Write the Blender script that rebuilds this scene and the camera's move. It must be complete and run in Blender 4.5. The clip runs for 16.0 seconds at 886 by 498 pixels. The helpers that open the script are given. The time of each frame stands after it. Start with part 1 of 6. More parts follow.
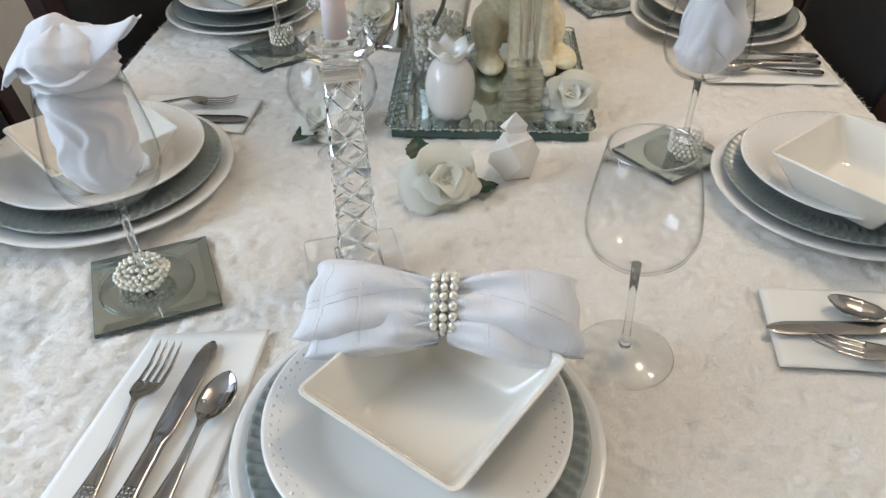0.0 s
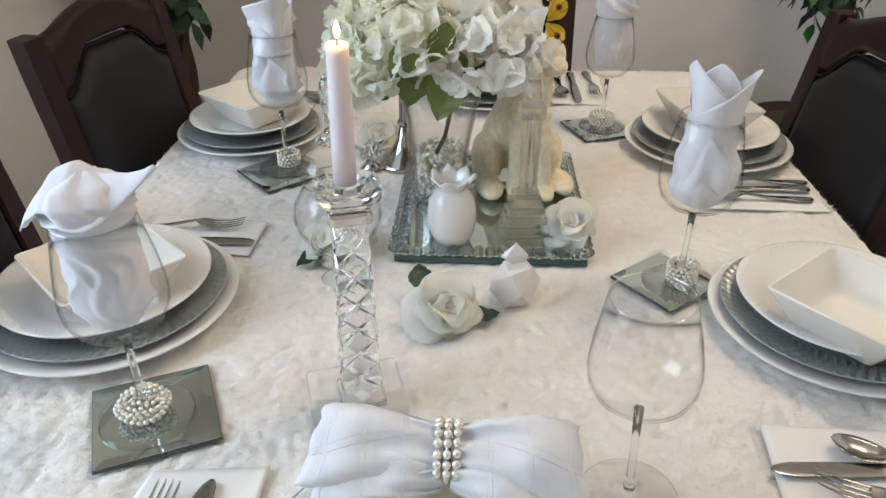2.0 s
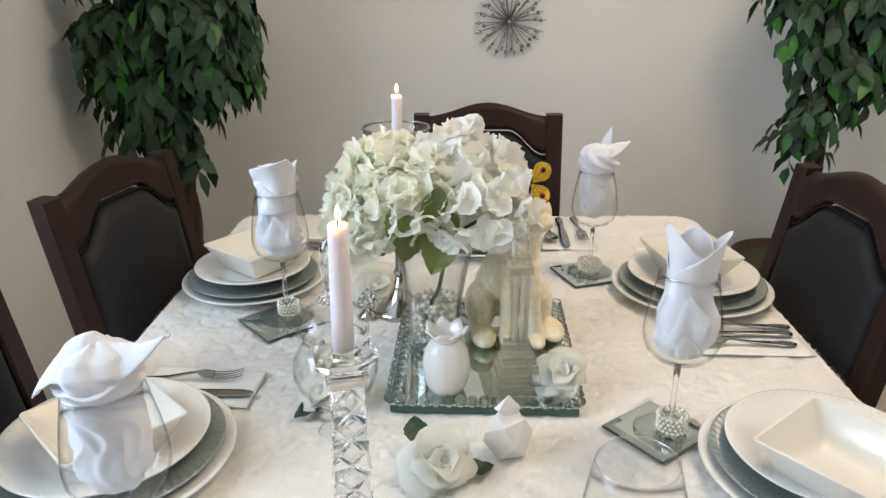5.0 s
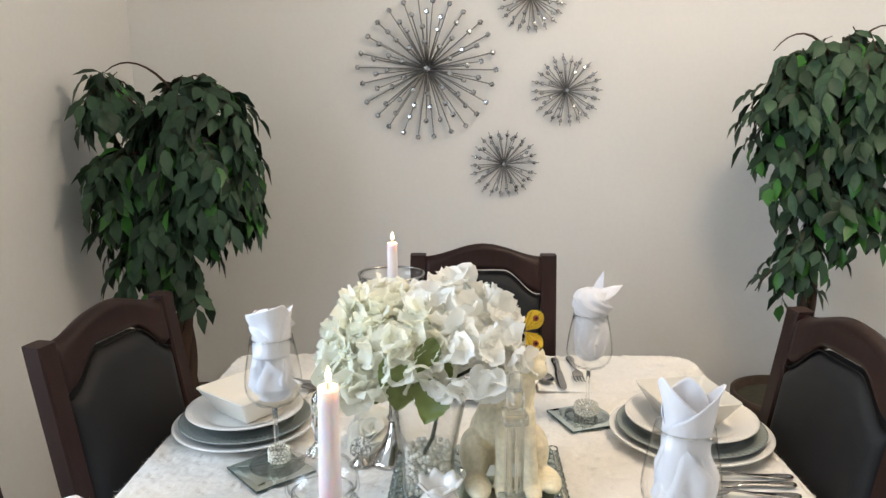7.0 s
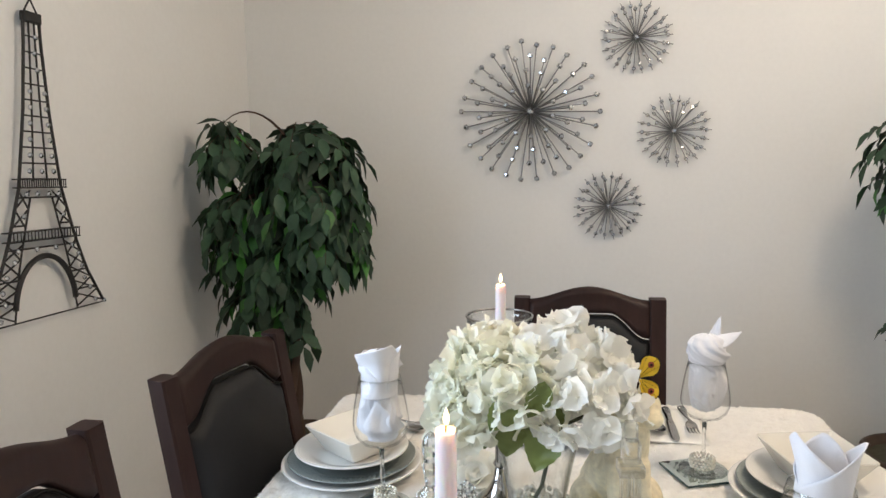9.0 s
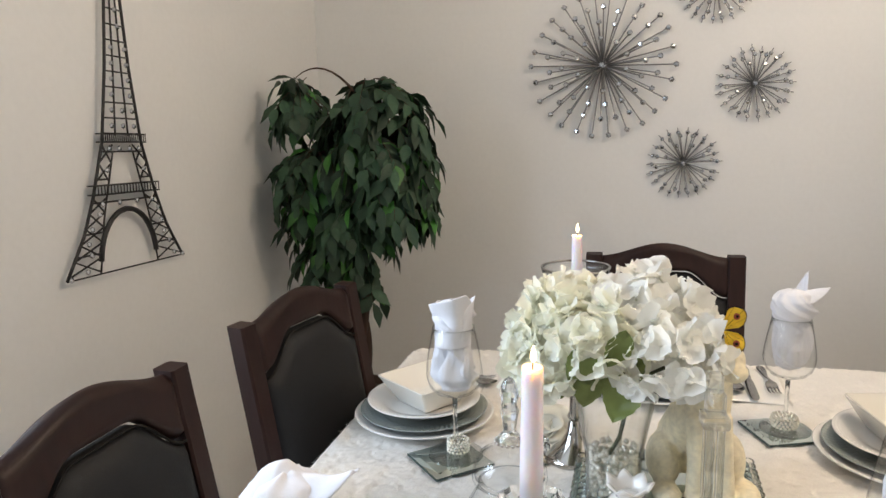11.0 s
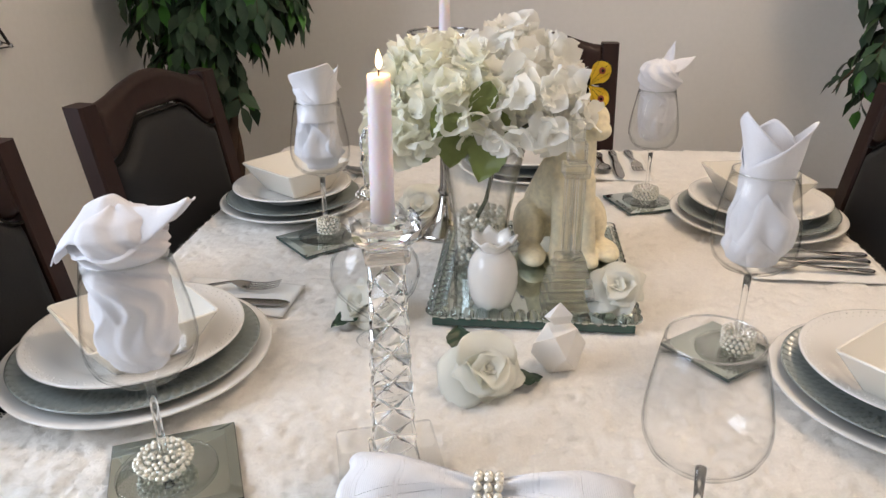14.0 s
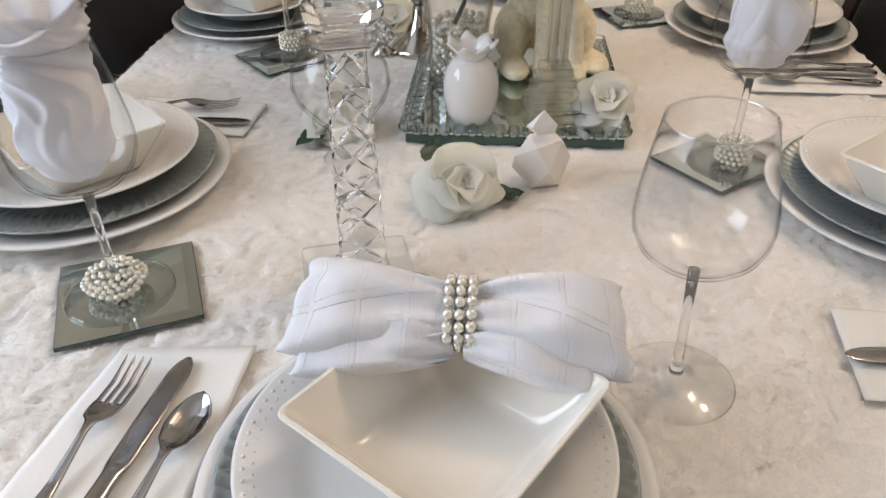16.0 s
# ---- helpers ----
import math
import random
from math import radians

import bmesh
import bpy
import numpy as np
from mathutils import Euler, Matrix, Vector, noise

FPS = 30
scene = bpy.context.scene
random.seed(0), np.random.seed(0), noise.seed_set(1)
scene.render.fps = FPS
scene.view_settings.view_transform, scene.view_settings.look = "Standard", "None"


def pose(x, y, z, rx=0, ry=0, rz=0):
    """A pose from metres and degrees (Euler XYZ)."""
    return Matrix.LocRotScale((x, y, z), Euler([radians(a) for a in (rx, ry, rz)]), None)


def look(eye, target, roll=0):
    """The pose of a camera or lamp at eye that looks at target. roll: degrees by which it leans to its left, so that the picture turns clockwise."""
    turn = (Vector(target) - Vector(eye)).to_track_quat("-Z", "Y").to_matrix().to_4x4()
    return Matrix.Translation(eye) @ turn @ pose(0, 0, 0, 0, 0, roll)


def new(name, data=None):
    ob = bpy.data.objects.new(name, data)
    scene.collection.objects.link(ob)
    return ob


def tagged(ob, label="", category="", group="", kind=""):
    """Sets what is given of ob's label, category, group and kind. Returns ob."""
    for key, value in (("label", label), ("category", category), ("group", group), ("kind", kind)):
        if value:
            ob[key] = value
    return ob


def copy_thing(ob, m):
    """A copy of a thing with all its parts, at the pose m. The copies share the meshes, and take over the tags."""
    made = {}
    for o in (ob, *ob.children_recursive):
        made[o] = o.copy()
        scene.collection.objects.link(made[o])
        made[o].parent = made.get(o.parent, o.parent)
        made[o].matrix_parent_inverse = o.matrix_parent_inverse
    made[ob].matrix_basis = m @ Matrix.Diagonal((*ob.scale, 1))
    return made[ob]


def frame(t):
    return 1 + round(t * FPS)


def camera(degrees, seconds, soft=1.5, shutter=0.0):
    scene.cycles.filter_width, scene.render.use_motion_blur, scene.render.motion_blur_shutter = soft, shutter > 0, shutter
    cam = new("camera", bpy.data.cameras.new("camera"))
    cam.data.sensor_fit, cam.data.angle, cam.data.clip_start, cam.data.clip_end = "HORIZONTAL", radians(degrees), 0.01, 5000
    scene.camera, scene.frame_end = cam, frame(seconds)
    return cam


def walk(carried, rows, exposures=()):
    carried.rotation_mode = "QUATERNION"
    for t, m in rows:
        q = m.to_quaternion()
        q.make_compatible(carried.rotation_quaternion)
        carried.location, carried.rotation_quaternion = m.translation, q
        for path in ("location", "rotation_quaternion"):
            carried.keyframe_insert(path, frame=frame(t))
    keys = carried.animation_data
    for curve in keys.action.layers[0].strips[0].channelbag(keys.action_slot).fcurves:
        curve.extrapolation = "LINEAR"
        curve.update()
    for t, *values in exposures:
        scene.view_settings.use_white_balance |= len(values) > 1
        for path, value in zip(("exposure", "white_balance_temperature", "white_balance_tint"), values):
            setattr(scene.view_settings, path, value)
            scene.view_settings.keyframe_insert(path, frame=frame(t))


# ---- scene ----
cam = camera(62.5, 16.0, soft=1.45)
PATH = [
    (0, (0.054, 0.011, 1.276), (-0.006, 1.574, 0.029), -0.5),
    (0.5, (0.053, 0.02, 1.286), (0.001, 1.628, 0.098), -0.2),
    (1, (0.05, 0.023, 1.298), (0.001, 1.672, 0.168), 0.0),
    (1.5, (0.051, 0.024, 1.307), (-0.004, 1.706, 0.225), 0.1),
    (2, (0.047, 0.025, 1.317), (-0.008, 1.735, 0.282), 0.2),
    (2.5, (0.045, 0.03, 1.325), (-0.013, 1.766, 0.333), 0.1),
    (3, (0.046, 0.029, 1.332), (-0.018, 1.787, 0.38), -0.2),
    (3.2, (0.046, 0.023, 1.332), (-0.016, 1.796, 0.409), -0.2),
    (5.5, (0.053, 0.0, 1.38), (0.004, 1.889, 0.726), -0.2),
    (6, (0.053, -0.003, 1.389), (0.008, 1.915, 0.824), -0.1),
    (6.5, (0.055, 0.0, 1.395), (0.013, 1.943, 0.921), -0.0),
    (7, (0.06, 0.001, 1.4), (0.01, 1.963, 1.011), -0.1),
    (7.5, (0.06, -0.001, 1.408), (-0.008, 1.971, 1.083), -0.2),
    (8, (0.06, 0.0, 1.41), (-0.055, 1.976, 1.121), -0.3),
    (8.5, (0.054, 0.004, 1.403), (-0.147, 1.975, 1.13), -0.5),
    (9, (0.039, 0.004, 1.399), (-0.274, 1.961, 1.126), -0.9),
    (9.5, (0.018, 0.009, 1.397), (-0.408, 1.943, 1.114), -1.2),
    (9.7, (0.015, 0.009, 1.397), (-0.453, 1.932, 1.111), -1.3),
    (11.8, (0.015, 0.015, 1.338), (-0.461, 1.905, 0.89), -1.7),
    (12, (0.026, 0.018, 1.33), (-0.421, 1.909, 0.856), -1.7),
    (12.5, (0.035, 0.021, 1.317), (-0.32, 1.912, 0.768), -1.4),
    (13, (0.037, 0.024, 1.297), (-0.235, 1.904, 0.67), -1.1),
    (13.5, (0.043, 0.027, 1.277), (-0.165, 1.884, 0.566), -0.7),
    (14, (0.045, 0.032, 1.257), (-0.122, 1.859, 0.46), -0.5),
    (14.5, (0.046, 0.04, 1.24), (-0.098, 1.824, 0.347), -0.4),
    (15, (0.05, 0.05, 1.219), (-0.083, 1.787, 0.238), -0.4),
    (15.5, (0.052, 0.064, 1.203), (-0.071, 1.749, 0.134), -0.6),
    (16, (0.052, 0.074, 1.187), (-0.059, 1.702, 0.031), -0.6),
]
EXPOSURES = [(0, -0.58, 6230, 10), (1.5, -0.51, 6230, 10), (3, -0.41, 6230, 10), (5.5, -0.16, 6180, 10), (7, -0.03, 6180, 10), (9.5, -0.13, 6200, 11), (12, -0.18, 6460, 13), (14, -0.36, 6620, 16), (16, -0.55, 6600, 16)]
walk(cam, [(t, look(eye, target, roll)) for t, eye, target, roll in PATH], EXPOSURES)

# ---------------------------------------------------------------- light
world = bpy.data.worlds.new("world")
scene.world = world
world.use_nodes = True
world.node_tree.nodes["Background"].inputs[0].default_value = (0.75, 0.85, 1.0, 1)
world.node_tree.nodes["Background"].inputs[1].default_value = 0.6


def area_lamp(name, m, sx, sy, watts, colour):
    d = bpy.data.lights.new(name, "AREA")
    d.shape, d.size, d.size_y, d.energy, d.color = "RECTANGLE", sx, sy, watts, colour
    ob = new(name, d)
    ob.matrix_world = m
    return ob


def bulb_lamp(name, place, watts, colour, radius):
    d = bpy.data.lights.new(name, "POINT")
    d.energy, d.color, d.shadow_soft_size = watts, colour, radius
    ob = new(name, d)
    ob.location = place
    return ob


# daylight in the window opening, and a warm ceiling lamp
area_lamp("window_light", look((-1.68, 0.25, 1.66), (0.5, 0.80, 0.95)), 1.10, 1.25, 46, (0.72, 0.85, 1.0))
for bx, by in ((0.84, 1.22), (1.00, 1.10), (0.88, 1.40)):
    bulb_lamp("ceiling_bulb", (bx, by, 2.44), 14.2, (1.0, 0.79, 0.56), 0.04)

# ---------------------------------------------------------------- mesh helpers


def lathe(profile, n=48, closed=False):
    """A turned solid from (radius, height) pairs."""
    bm = bmesh.new()
    rings = []
    for r, z in profile:
        if r < 1e-5:
            rings.append([bm.verts.new((0, 0, z))])
        else:
            rings.append([bm.verts.new((r * math.cos(2 * math.pi * i / n), r * math.sin(2 * math.pi * i / n), z)) for i in range(n)])
    pairs = list(zip(rings, rings[1:]))
    if closed:
        pairs.append((rings[-1], rings[0]))
    for a, b in pairs:
        for i in range(n):
            j = (i + 1) % n
            if len(a) == 1 and len(b) == 1:
                continue
            if len(a) == 1:
                bm.faces.new((a[0], b[j], b[i]))
            elif len(b) == 1:
                bm.faces.new((a[i], a[j], b[0]))
            else:
                bm.faces.new((a[i], a[j], b[j], b[i]))
    bmesh.ops.recalc_face_normals(bm, faces=bm.faces)
    return bm


def box(sx, sy, sz, bevel=0.0, at=(0, 0, 0), seg=2):
    bm = bmesh.new()
    bmesh.ops.create_cube(bm, size=1)
    bmesh.ops.scale(bm, vec=(sx, sy, sz), verts=bm.verts)
    if bevel:
        bmesh.ops.bevel(bm, geom=bm.edges[:], offset=bevel, segments=seg, affect="EDGES", profile=0.5)
    bmesh.ops.translate(bm, vec=at, verts=bm.verts)
    return bm


def ball(r, at=(0, 0, 0), scale=(1, 1, 1), sub=2):
    bm = bmesh.new()
    bmesh.ops.create_icosphere(bm, subdivisions=sub, radius=r)
    bmesh.ops.scale(bm, vec=scale, verts=bm.verts)
    bmesh.ops.translate(bm, vec=at, verts=bm.verts)
    return bm


def tube(points, radii, n=8, bm=None):
    """A round bar along points, with a radius at each."""
    bm = bm or bmesh.new()
    if not hasattr(radii, "__len__"):
        radii = [radii] * len(points)
    pts = [Vector(p) for p in points]
    rings, side = [], None
    for i, p in enumerate(pts):
        d = (pts[min(i + 1, len(pts) - 1)] - pts[max(i - 1, 0)]).normalized()
        if side is None:
            side = d.orthogonal().normalized()
        side = (side - d * side.dot(d)).normalized()
        up = d.cross(side)
        rings.append([bm.verts.new(p + radii[i] * (math.cos(2 * math.pi * k / n) * side + math.sin(2 * math.pi * k / n) * up)) for k in range(n)])
    for a, b in zip(rings, rings[1:]):
        for k in range(n):
            bm.faces.new((a[k], a[(k + 1) % n], b[(k + 1) % n], b[k]))
    bm.faces.new(rings[0][::-1])
    bm.faces.new(rings[-1])
    return bm


def join(*bms):
    out = bmesh.new()
    for b in bms:
        me = bpy.data.meshes.new("tmp")
        b.to_mesh(me)
        b.free()
        out.from_mesh(me)
        bpy.data.meshes.remove(me)
    return out


def surface(f, nu, nv, close_u=False):
    """A sheet of f(u, v), u and v from 0 to 1."""
    bm = bmesh.new()
    cols = nu if close_u else nu + 1
    g = [[bm.verts.new(f(i / nu, j / nv)) for j in range(nv + 1)] for i in range(cols)]
    for i in range(nu):
        for j in range(nv):
            k = (i + 1) % cols
            bm.faces.new((g[i][j], g[k][j], g[k][j + 1], g[i][j + 1]))
    return bm


def mesh_of(name, bm, material, smooth=True, turn=None):
    if turn is not None:
        bmesh.ops.transform(bm, matrix=turn, verts=bm.verts)
    me = bpy.data.meshes.new(name)
    bm.to_mesh(me)
    bm.free()
    if smooth:
        me.polygons.foreach_set("use_smooth", [True] * len(me.polygons))
    me.materials.append(material)
    return me


def part(name, bm, material, parent, label="", m=None, smooth=True):
    me = bm if isinstance(bm, bpy.types.Mesh) else mesh_of(name, bm, material, smooth)
    ob = new(name, me)
    ob.parent = parent
    if m is not None:
        ob.matrix_basis = m
    if label:
        tagged(ob, label)
    return ob


def thing(name, label, category, m, group="", kind=""):
    return tagged_at(new(name), label, category, m, group, kind)


def tagged_at(ob, label, category, m, group="", kind=""):
    ob.matrix_basis = m
    if ob.type == "EMPTY":
        ob.empty_display_size = 0.02
    return tagged(ob, label, category, group, kind)


def solid(name, bm, material, label, category, m, group="", smooth=True, kind=""):
    return tagged_at(new(name, mesh_of(name, bm, material, smooth)), label, category, m, group, kind)


def sharp(ob, degrees=35):
    """Keeps hard edges hard on a smooth-shaded mesh."""
    ob.data.set_sharp_from_angle(angle=radians(degrees))
    return ob


def raw_mesh(name, verts, faces, material, smooth=True):
    """A mesh from numpy arrays; faces all of one size."""
    me = bpy.data.meshes.new(name)
    k = faces.shape[1]
    me.vertices.add(len(verts))
    me.vertices.foreach_set("co", np.ascontiguousarray(verts, np.float32).ravel())
    me.loops.add(faces.size)
    me.loops.foreach_set("vertex_index", np.ascontiguousarray(faces, np.int32).ravel())
    me.polygons.add(len(faces))
    me.polygons.foreach_set("loop_start", np.arange(0, faces.size, k, dtype=np.int32))
    me.update(calc_edges=True)
    if smooth:
        me.polygons.foreach_set("use_smooth", np.ones(len(faces), bool))
    me.materials.append(material)
    me.validate()
    return me


# ---------------------------------------------------------------- materials


def material(name, colour, rough=0.5, metal=0.0, spec=0.5, vary=0.0, scale=8.0, fine=0.0, fine_scale=200.0, bump=0.0, bump_scale=120.0,
             sheen=0.0, coat=0.0, sub=0.0, island=0.0, trans=0.0, stretch=(1, 1, 1)):
    mat = bpy.data.materials.new(name)
    mat.use_nodes = True
    nt = mat.node_tree
    n, l = nt.nodes, nt.links
    b = n["Principled BSDF"]
    b.inputs["Base Color"].default_value = (*colour, 1)
    b.inputs["Roughness"].default_value = rough
    b.inputs["Metallic"].default_value = metal
    b.inputs["Specular IOR Level"].default_value = spec
    b.inputs["Sheen Weight"].default_value = sheen
    b.inputs["Coat Weight"].default_value = coat
    b.inputs["Transmission Weight"].default_value = trans
    if sub:
        b.inputs["Subsurface Weight"].default_value = sub
        b.inputs["Subsurface Radius"].default_value = (0.012, 0.008, 0.005)
        b.inputs["Subsurface Scale"].default_value = 0.6 if sub < 0.9 else 1.6
    tex = n.new("ShaderNodeTexCoord")
    mp = n.new("ShaderNodeMapping")
    mp.inputs["Scale"].default_value = stretch
    l.new(tex.outputs["Object"], mp.inputs["Vector"])
    src = None

    def layer(amount, sc, detail, prev):
        no = n.new("ShaderNodeTexNoise")
        no.inputs["Scale"].default_value, no.inputs["Detail"].default_value = sc, detail
        l.new(mp.outputs[0], no.inputs["Vector"])
        r = n.new("ShaderNodeMapRange")
        r.inputs[1].default_value, r.inputs[2].default_value = 0.25, 0.75
        r.inputs[3].default_value, r.inputs[4].default_value = 1 - amount, 1 + amount
        l.new(no.outputs["Fac"], r.inputs[0])
        mx = n.new("ShaderNodeVectorMath")
        mx.operation = "SCALE"
        if prev is None:
            mx.inputs[0].default_value = colour
        else:
            l.new(prev, mx.inputs[0])
        l.new(r.outputs[0], mx.inputs["Scale"])
        return mx.outputs[0]

    if vary:
        src = layer(vary, scale, 4, src)
    if fine:
        src = layer(fine, fine_scale, 2, src)
    if island:
        g = n.new("ShaderNodeNewGeometry")
        r = n.new("ShaderNodeMapRange")
        r.inputs[3].default_value, r.inputs[4].default_value = 1 - island, 1 + island
        l.new(g.outputs["Random Per Island"], r.inputs[0])
        mx = n.new("ShaderNodeVectorMath")
        mx.operation = "SCALE"
        if src is None:
            mx.inputs[0].default_value = colour
        else:
            l.new(src, mx.inputs[0])
        l.new(r.outputs[0], mx.inputs["Scale"])
        src = mx.outputs[0]
    if src is not None:
        l.new(src, b.inputs["Base Color"])
    if bump:
        no = n.new("ShaderNodeTexNoise")
        no.inputs["Scale"].default_value, no.inputs["Detail"].default_value = bump_scale, 3
        l.new(mp.outputs[0], no.inputs["Vector"])
        bp = n.new("ShaderNodeBump")
        bp.inputs["Strength"].default_value, bp.inputs["Distance"].default_value = bump, 0.002
        l.new(no.outputs["Fac"], bp.inputs["Height"])
        l.new(bp.outputs[0], b.inputs["Normal"])
    return mat


def clear_glass(name, tint, edge=0.7, shine=0.032, power=6.5):
    """Thin clear glass: light passes straight through, under a faint gloss and a stronger grey one that paints dark
    edges where it turns away.
    """
    mat = bpy.data.materials.new(name)
    mat.use_nodes = True
    nt = mat.node_tree
    n, l = nt.nodes, nt.links
    n.remove(n["Principled BSDF"])
    t, f = n.new("ShaderNodeBsdfTransparent"), n.new("ShaderNodeLayerWeight")
    side, front = n.new("ShaderNodeBsdfGlossy"), n.new("ShaderNodeBsdfGlossy")
    mx, top = n.new("ShaderNodeMixShader"), n.new("ShaderNodeMixShader")
    pw, ma = n.new("ShaderNodeMath"), n.new("ShaderNodeMath")
    pw.operation, ma.operation = "POWER", "MULTIPLY"
    pw.inputs[1].default_value, ma.inputs[1].default_value = power, edge
    f.inputs["Blend"].default_value = 0.5
    t.inputs[0].default_value = (*tint, 1)
    side.inputs["Roughness"].default_value = front.inputs["Roughness"].default_value = 0.02
    # grey gloss colour paints in the dark outline that refraction would give
    side.inputs["Color"].default_value = (0.44, 0.46, 0.46, 1)
    front.inputs["Color"].default_value = (1, 1, 1, 1)
    top.inputs[0].default_value = shine
    l.new(f.outputs["Facing"], pw.inputs[0])
    l.new(pw.outputs[0], ma.inputs[0])
    l.new(ma.outputs[0], mx.inputs[0])
    l.new(t.outputs[0], mx.inputs[1])
    l.new(side.outputs[0], mx.inputs[2])
    l.new(mx.outputs[0], top.inputs[1])
    l.new(front.outputs[0], top.inputs[2])
    l.new(top.outputs[0], n["Material Output"].inputs[0])
    return mat


def crystal_glass(name, tint, part_clear=0.35, ior=1.5):
    """Solid cut crystal: refracting, with some light let straight through."""
    mat = bpy.data.materials.new(name)
    mat.use_nodes = True
    nt = mat.node_tree
    n, l = nt.nodes, nt.links
    n.remove(n["Principled BSDF"])
    g, t, mx = n.new("ShaderNodeBsdfGlass"), n.new("ShaderNodeBsdfTransparent"), n.new("ShaderNodeMixShader")
    g.inputs["Color"].default_value, g.inputs["Roughness"].default_value, g.inputs["IOR"].default_value = (*tint, 1), 0.01, ior
    t.inputs[0].default_value = (*tint, 1)
    mx.inputs[0].default_value = part_clear
    l.new(g.outputs[0], mx.inputs[1])
    l.new(t.outputs[0], mx.inputs[2])
    l.new(mx.outputs[0], n["Material Output"].inputs[0])
    return mat


def thin_sheet(name, front, back, island):
    """Fabric petal: matt, and partly lit through from behind."""
    mat = material(name, front, 0.75, spec=0.2, vary=0.05, scale=30, bump=0.12, bump_scale=220, island=island)
    n, l = mat.node_tree.nodes, mat.node_tree.links
    t, mx = n.new("ShaderNodeBsdfTranslucent"), n.new("ShaderNodeMixShader")
    t.inputs[0].default_value = (*back, 1)
    mx.inputs[0].default_value = 0.46
    l.new(n["Principled BSDF"].outputs[0], mx.inputs[1])
    l.new(t.outputs[0], mx.inputs[2])
    l.new(mx.outputs[0], n["Material Output"].inputs[0])
    return mat


def glow(name, colour, strength):
    """A clear flame: it shines, and light passes through it."""
    mat = bpy.data.materials.new(name)
    mat.use_nodes = True
    n, l = mat.node_tree.nodes, mat.node_tree.links
    n.remove(n["Principled BSDF"])
    e, t, add = n.new("ShaderNodeEmission"), n.new("ShaderNodeBsdfTransparent"), n.new("ShaderNodeAddShader")
    e.inputs[0].default_value, e.inputs[1].default_value = (*colour, 1), strength
    l.new(e.outputs[0], add.inputs[0])
    l.new(t.outputs[0], add.inputs[1])
    l.new(add.outputs[0], n["Material Output"].inputs[0])
    return mat


M_WALL = material("wall_paint", (0.80, 0.80, 0.785), 0.75, vary=0.03, scale=1.3, fine=0.015, fine_scale=60, bump=0.12, bump_scale=180)
M_CEIL = material("ceiling_paint", (0.80, 0.79, 0.76), 0.85, vary=0.02, scale=2, bump=0.15, bump_scale=90)
M_TRIM = material("trim_paint", (0.80, 0.79, 0.76), 0.4, vary=0.02, scale=5)
M_FLOOR = material("floor_tile", (0.52, 0.45, 0.36), 0.35, vary=0.12, scale=5, fine=0.05, fine_scale=40, bump=0.05)
M_GROUT = material("grout", (0.36, 0.32, 0.27), 0.9, vary=0.08)
M_WOOD = material("dark_wood", (0.021, 0.009, 0.007), 0.50, spec=0.22, vary=0.35, scale=5, fine=0.2, fine_scale=60, bump=0.06, coat=0.03, stretch=(1, 1, 0.15))
M_LEATHER = material("black_leather", (0.011, 0.011, 0.012), 0.60, spec=0.3, vary=0.2, scale=9, bump=0.25, bump_scale=420)
M_FUR = material("plush", (0.86, 0.83, 0.775), 0.95, spec=0.1, vary=0.03, scale=26, fine=0.05, fine_scale=300, sheen=0.35)
M_FIBRE = material("plush_fibre", (0.87, 0.84, 0.785), 0.9, spec=0.1, sheen=0.2, island=0.04)
M_PORC = material("white_porcelain", (0.83, 0.82, 0.79), 0.12, spec=0.5, vary=0.015, scale=12, coat=0.3)
M_CREAM = material("ivory_porcelain", (0.84, 0.81, 0.73), 0.14, spec=0.5, vary=0.02, scale=12, coat=0.3)
M_GREY = material("grey_glass_plate", (0.30, 0.335, 0.32), 0.16, spec=0.6, vary=0.06, scale=14, coat=0.3)
M_LINEN = material("white_linen", (0.76, 0.76, 0.79), 0.85, spec=0.15, vary=0.02, scale=20, fine=0.02, fine_scale=500, bump=0.55, bump_scale=48, sheen=0.2)
M_PAPER = material("paper_napkin", (0.86, 0.85, 0.81), 0.9, spec=0.1, vary=0.015, scale=15, bump=0.08, bump_scale=300)
M_SILVER = material("polished_steel", (0.38, 0.37, 0.36), 0.16, metal=1.0, vary=0.08, scale=30, bump=0.02, bump_scale=200)
M_CHROME = material("chrome", (0.50, 0.48, 0.45), 0.13, metal=1.0, vary=0.05, scale=20)
M_MIRROR = material("grey_mirror", (0.55, 0.62, 0.60), 0.03, metal=1.0, vary=0.05, scale=6)
M_MIRROR_EDGE = material("mirror_edge", (0.05, 0.08, 0.075), 0.2, spec=0.6)
M_TRAYEDGE = material("green_glass_edge", (0.03, 0.08, 0.065), 0.12, spec=0.7)
M_GLASS = clear_glass("thin_glass", (0.997, 0.998, 0.998), 0.9, 0.032, 7.4)
M_RIM = clear_glass("glass_rim", (0.86, 0.87, 0.87), 0.5, 0.30)
M_VASE = clear_glass("vase_glass", (0.985, 0.99, 0.99), 0.95, 0.06, 3.0)
M_CRYSTAL = crystal_glass("cut_crystal", (0.99, 0.995, 0.995), 0.06)
M_BEADGLASS = crystal_glass("bead_glass", (0.985, 0.995, 0.99), 0.12)
M_CUT = crystal_glass("lead_crystal", (0.995, 0.998, 0.998), 0.04, 1.50)
M_CLEARBLOCK = crystal_glass("clear_block", (0.995, 0.998, 0.998), 0.45, 1.36)
M_PLATEGLASS = crystal_glass("plate_glass", (0.998, 0.999, 0.998), 0.68, 1.35)
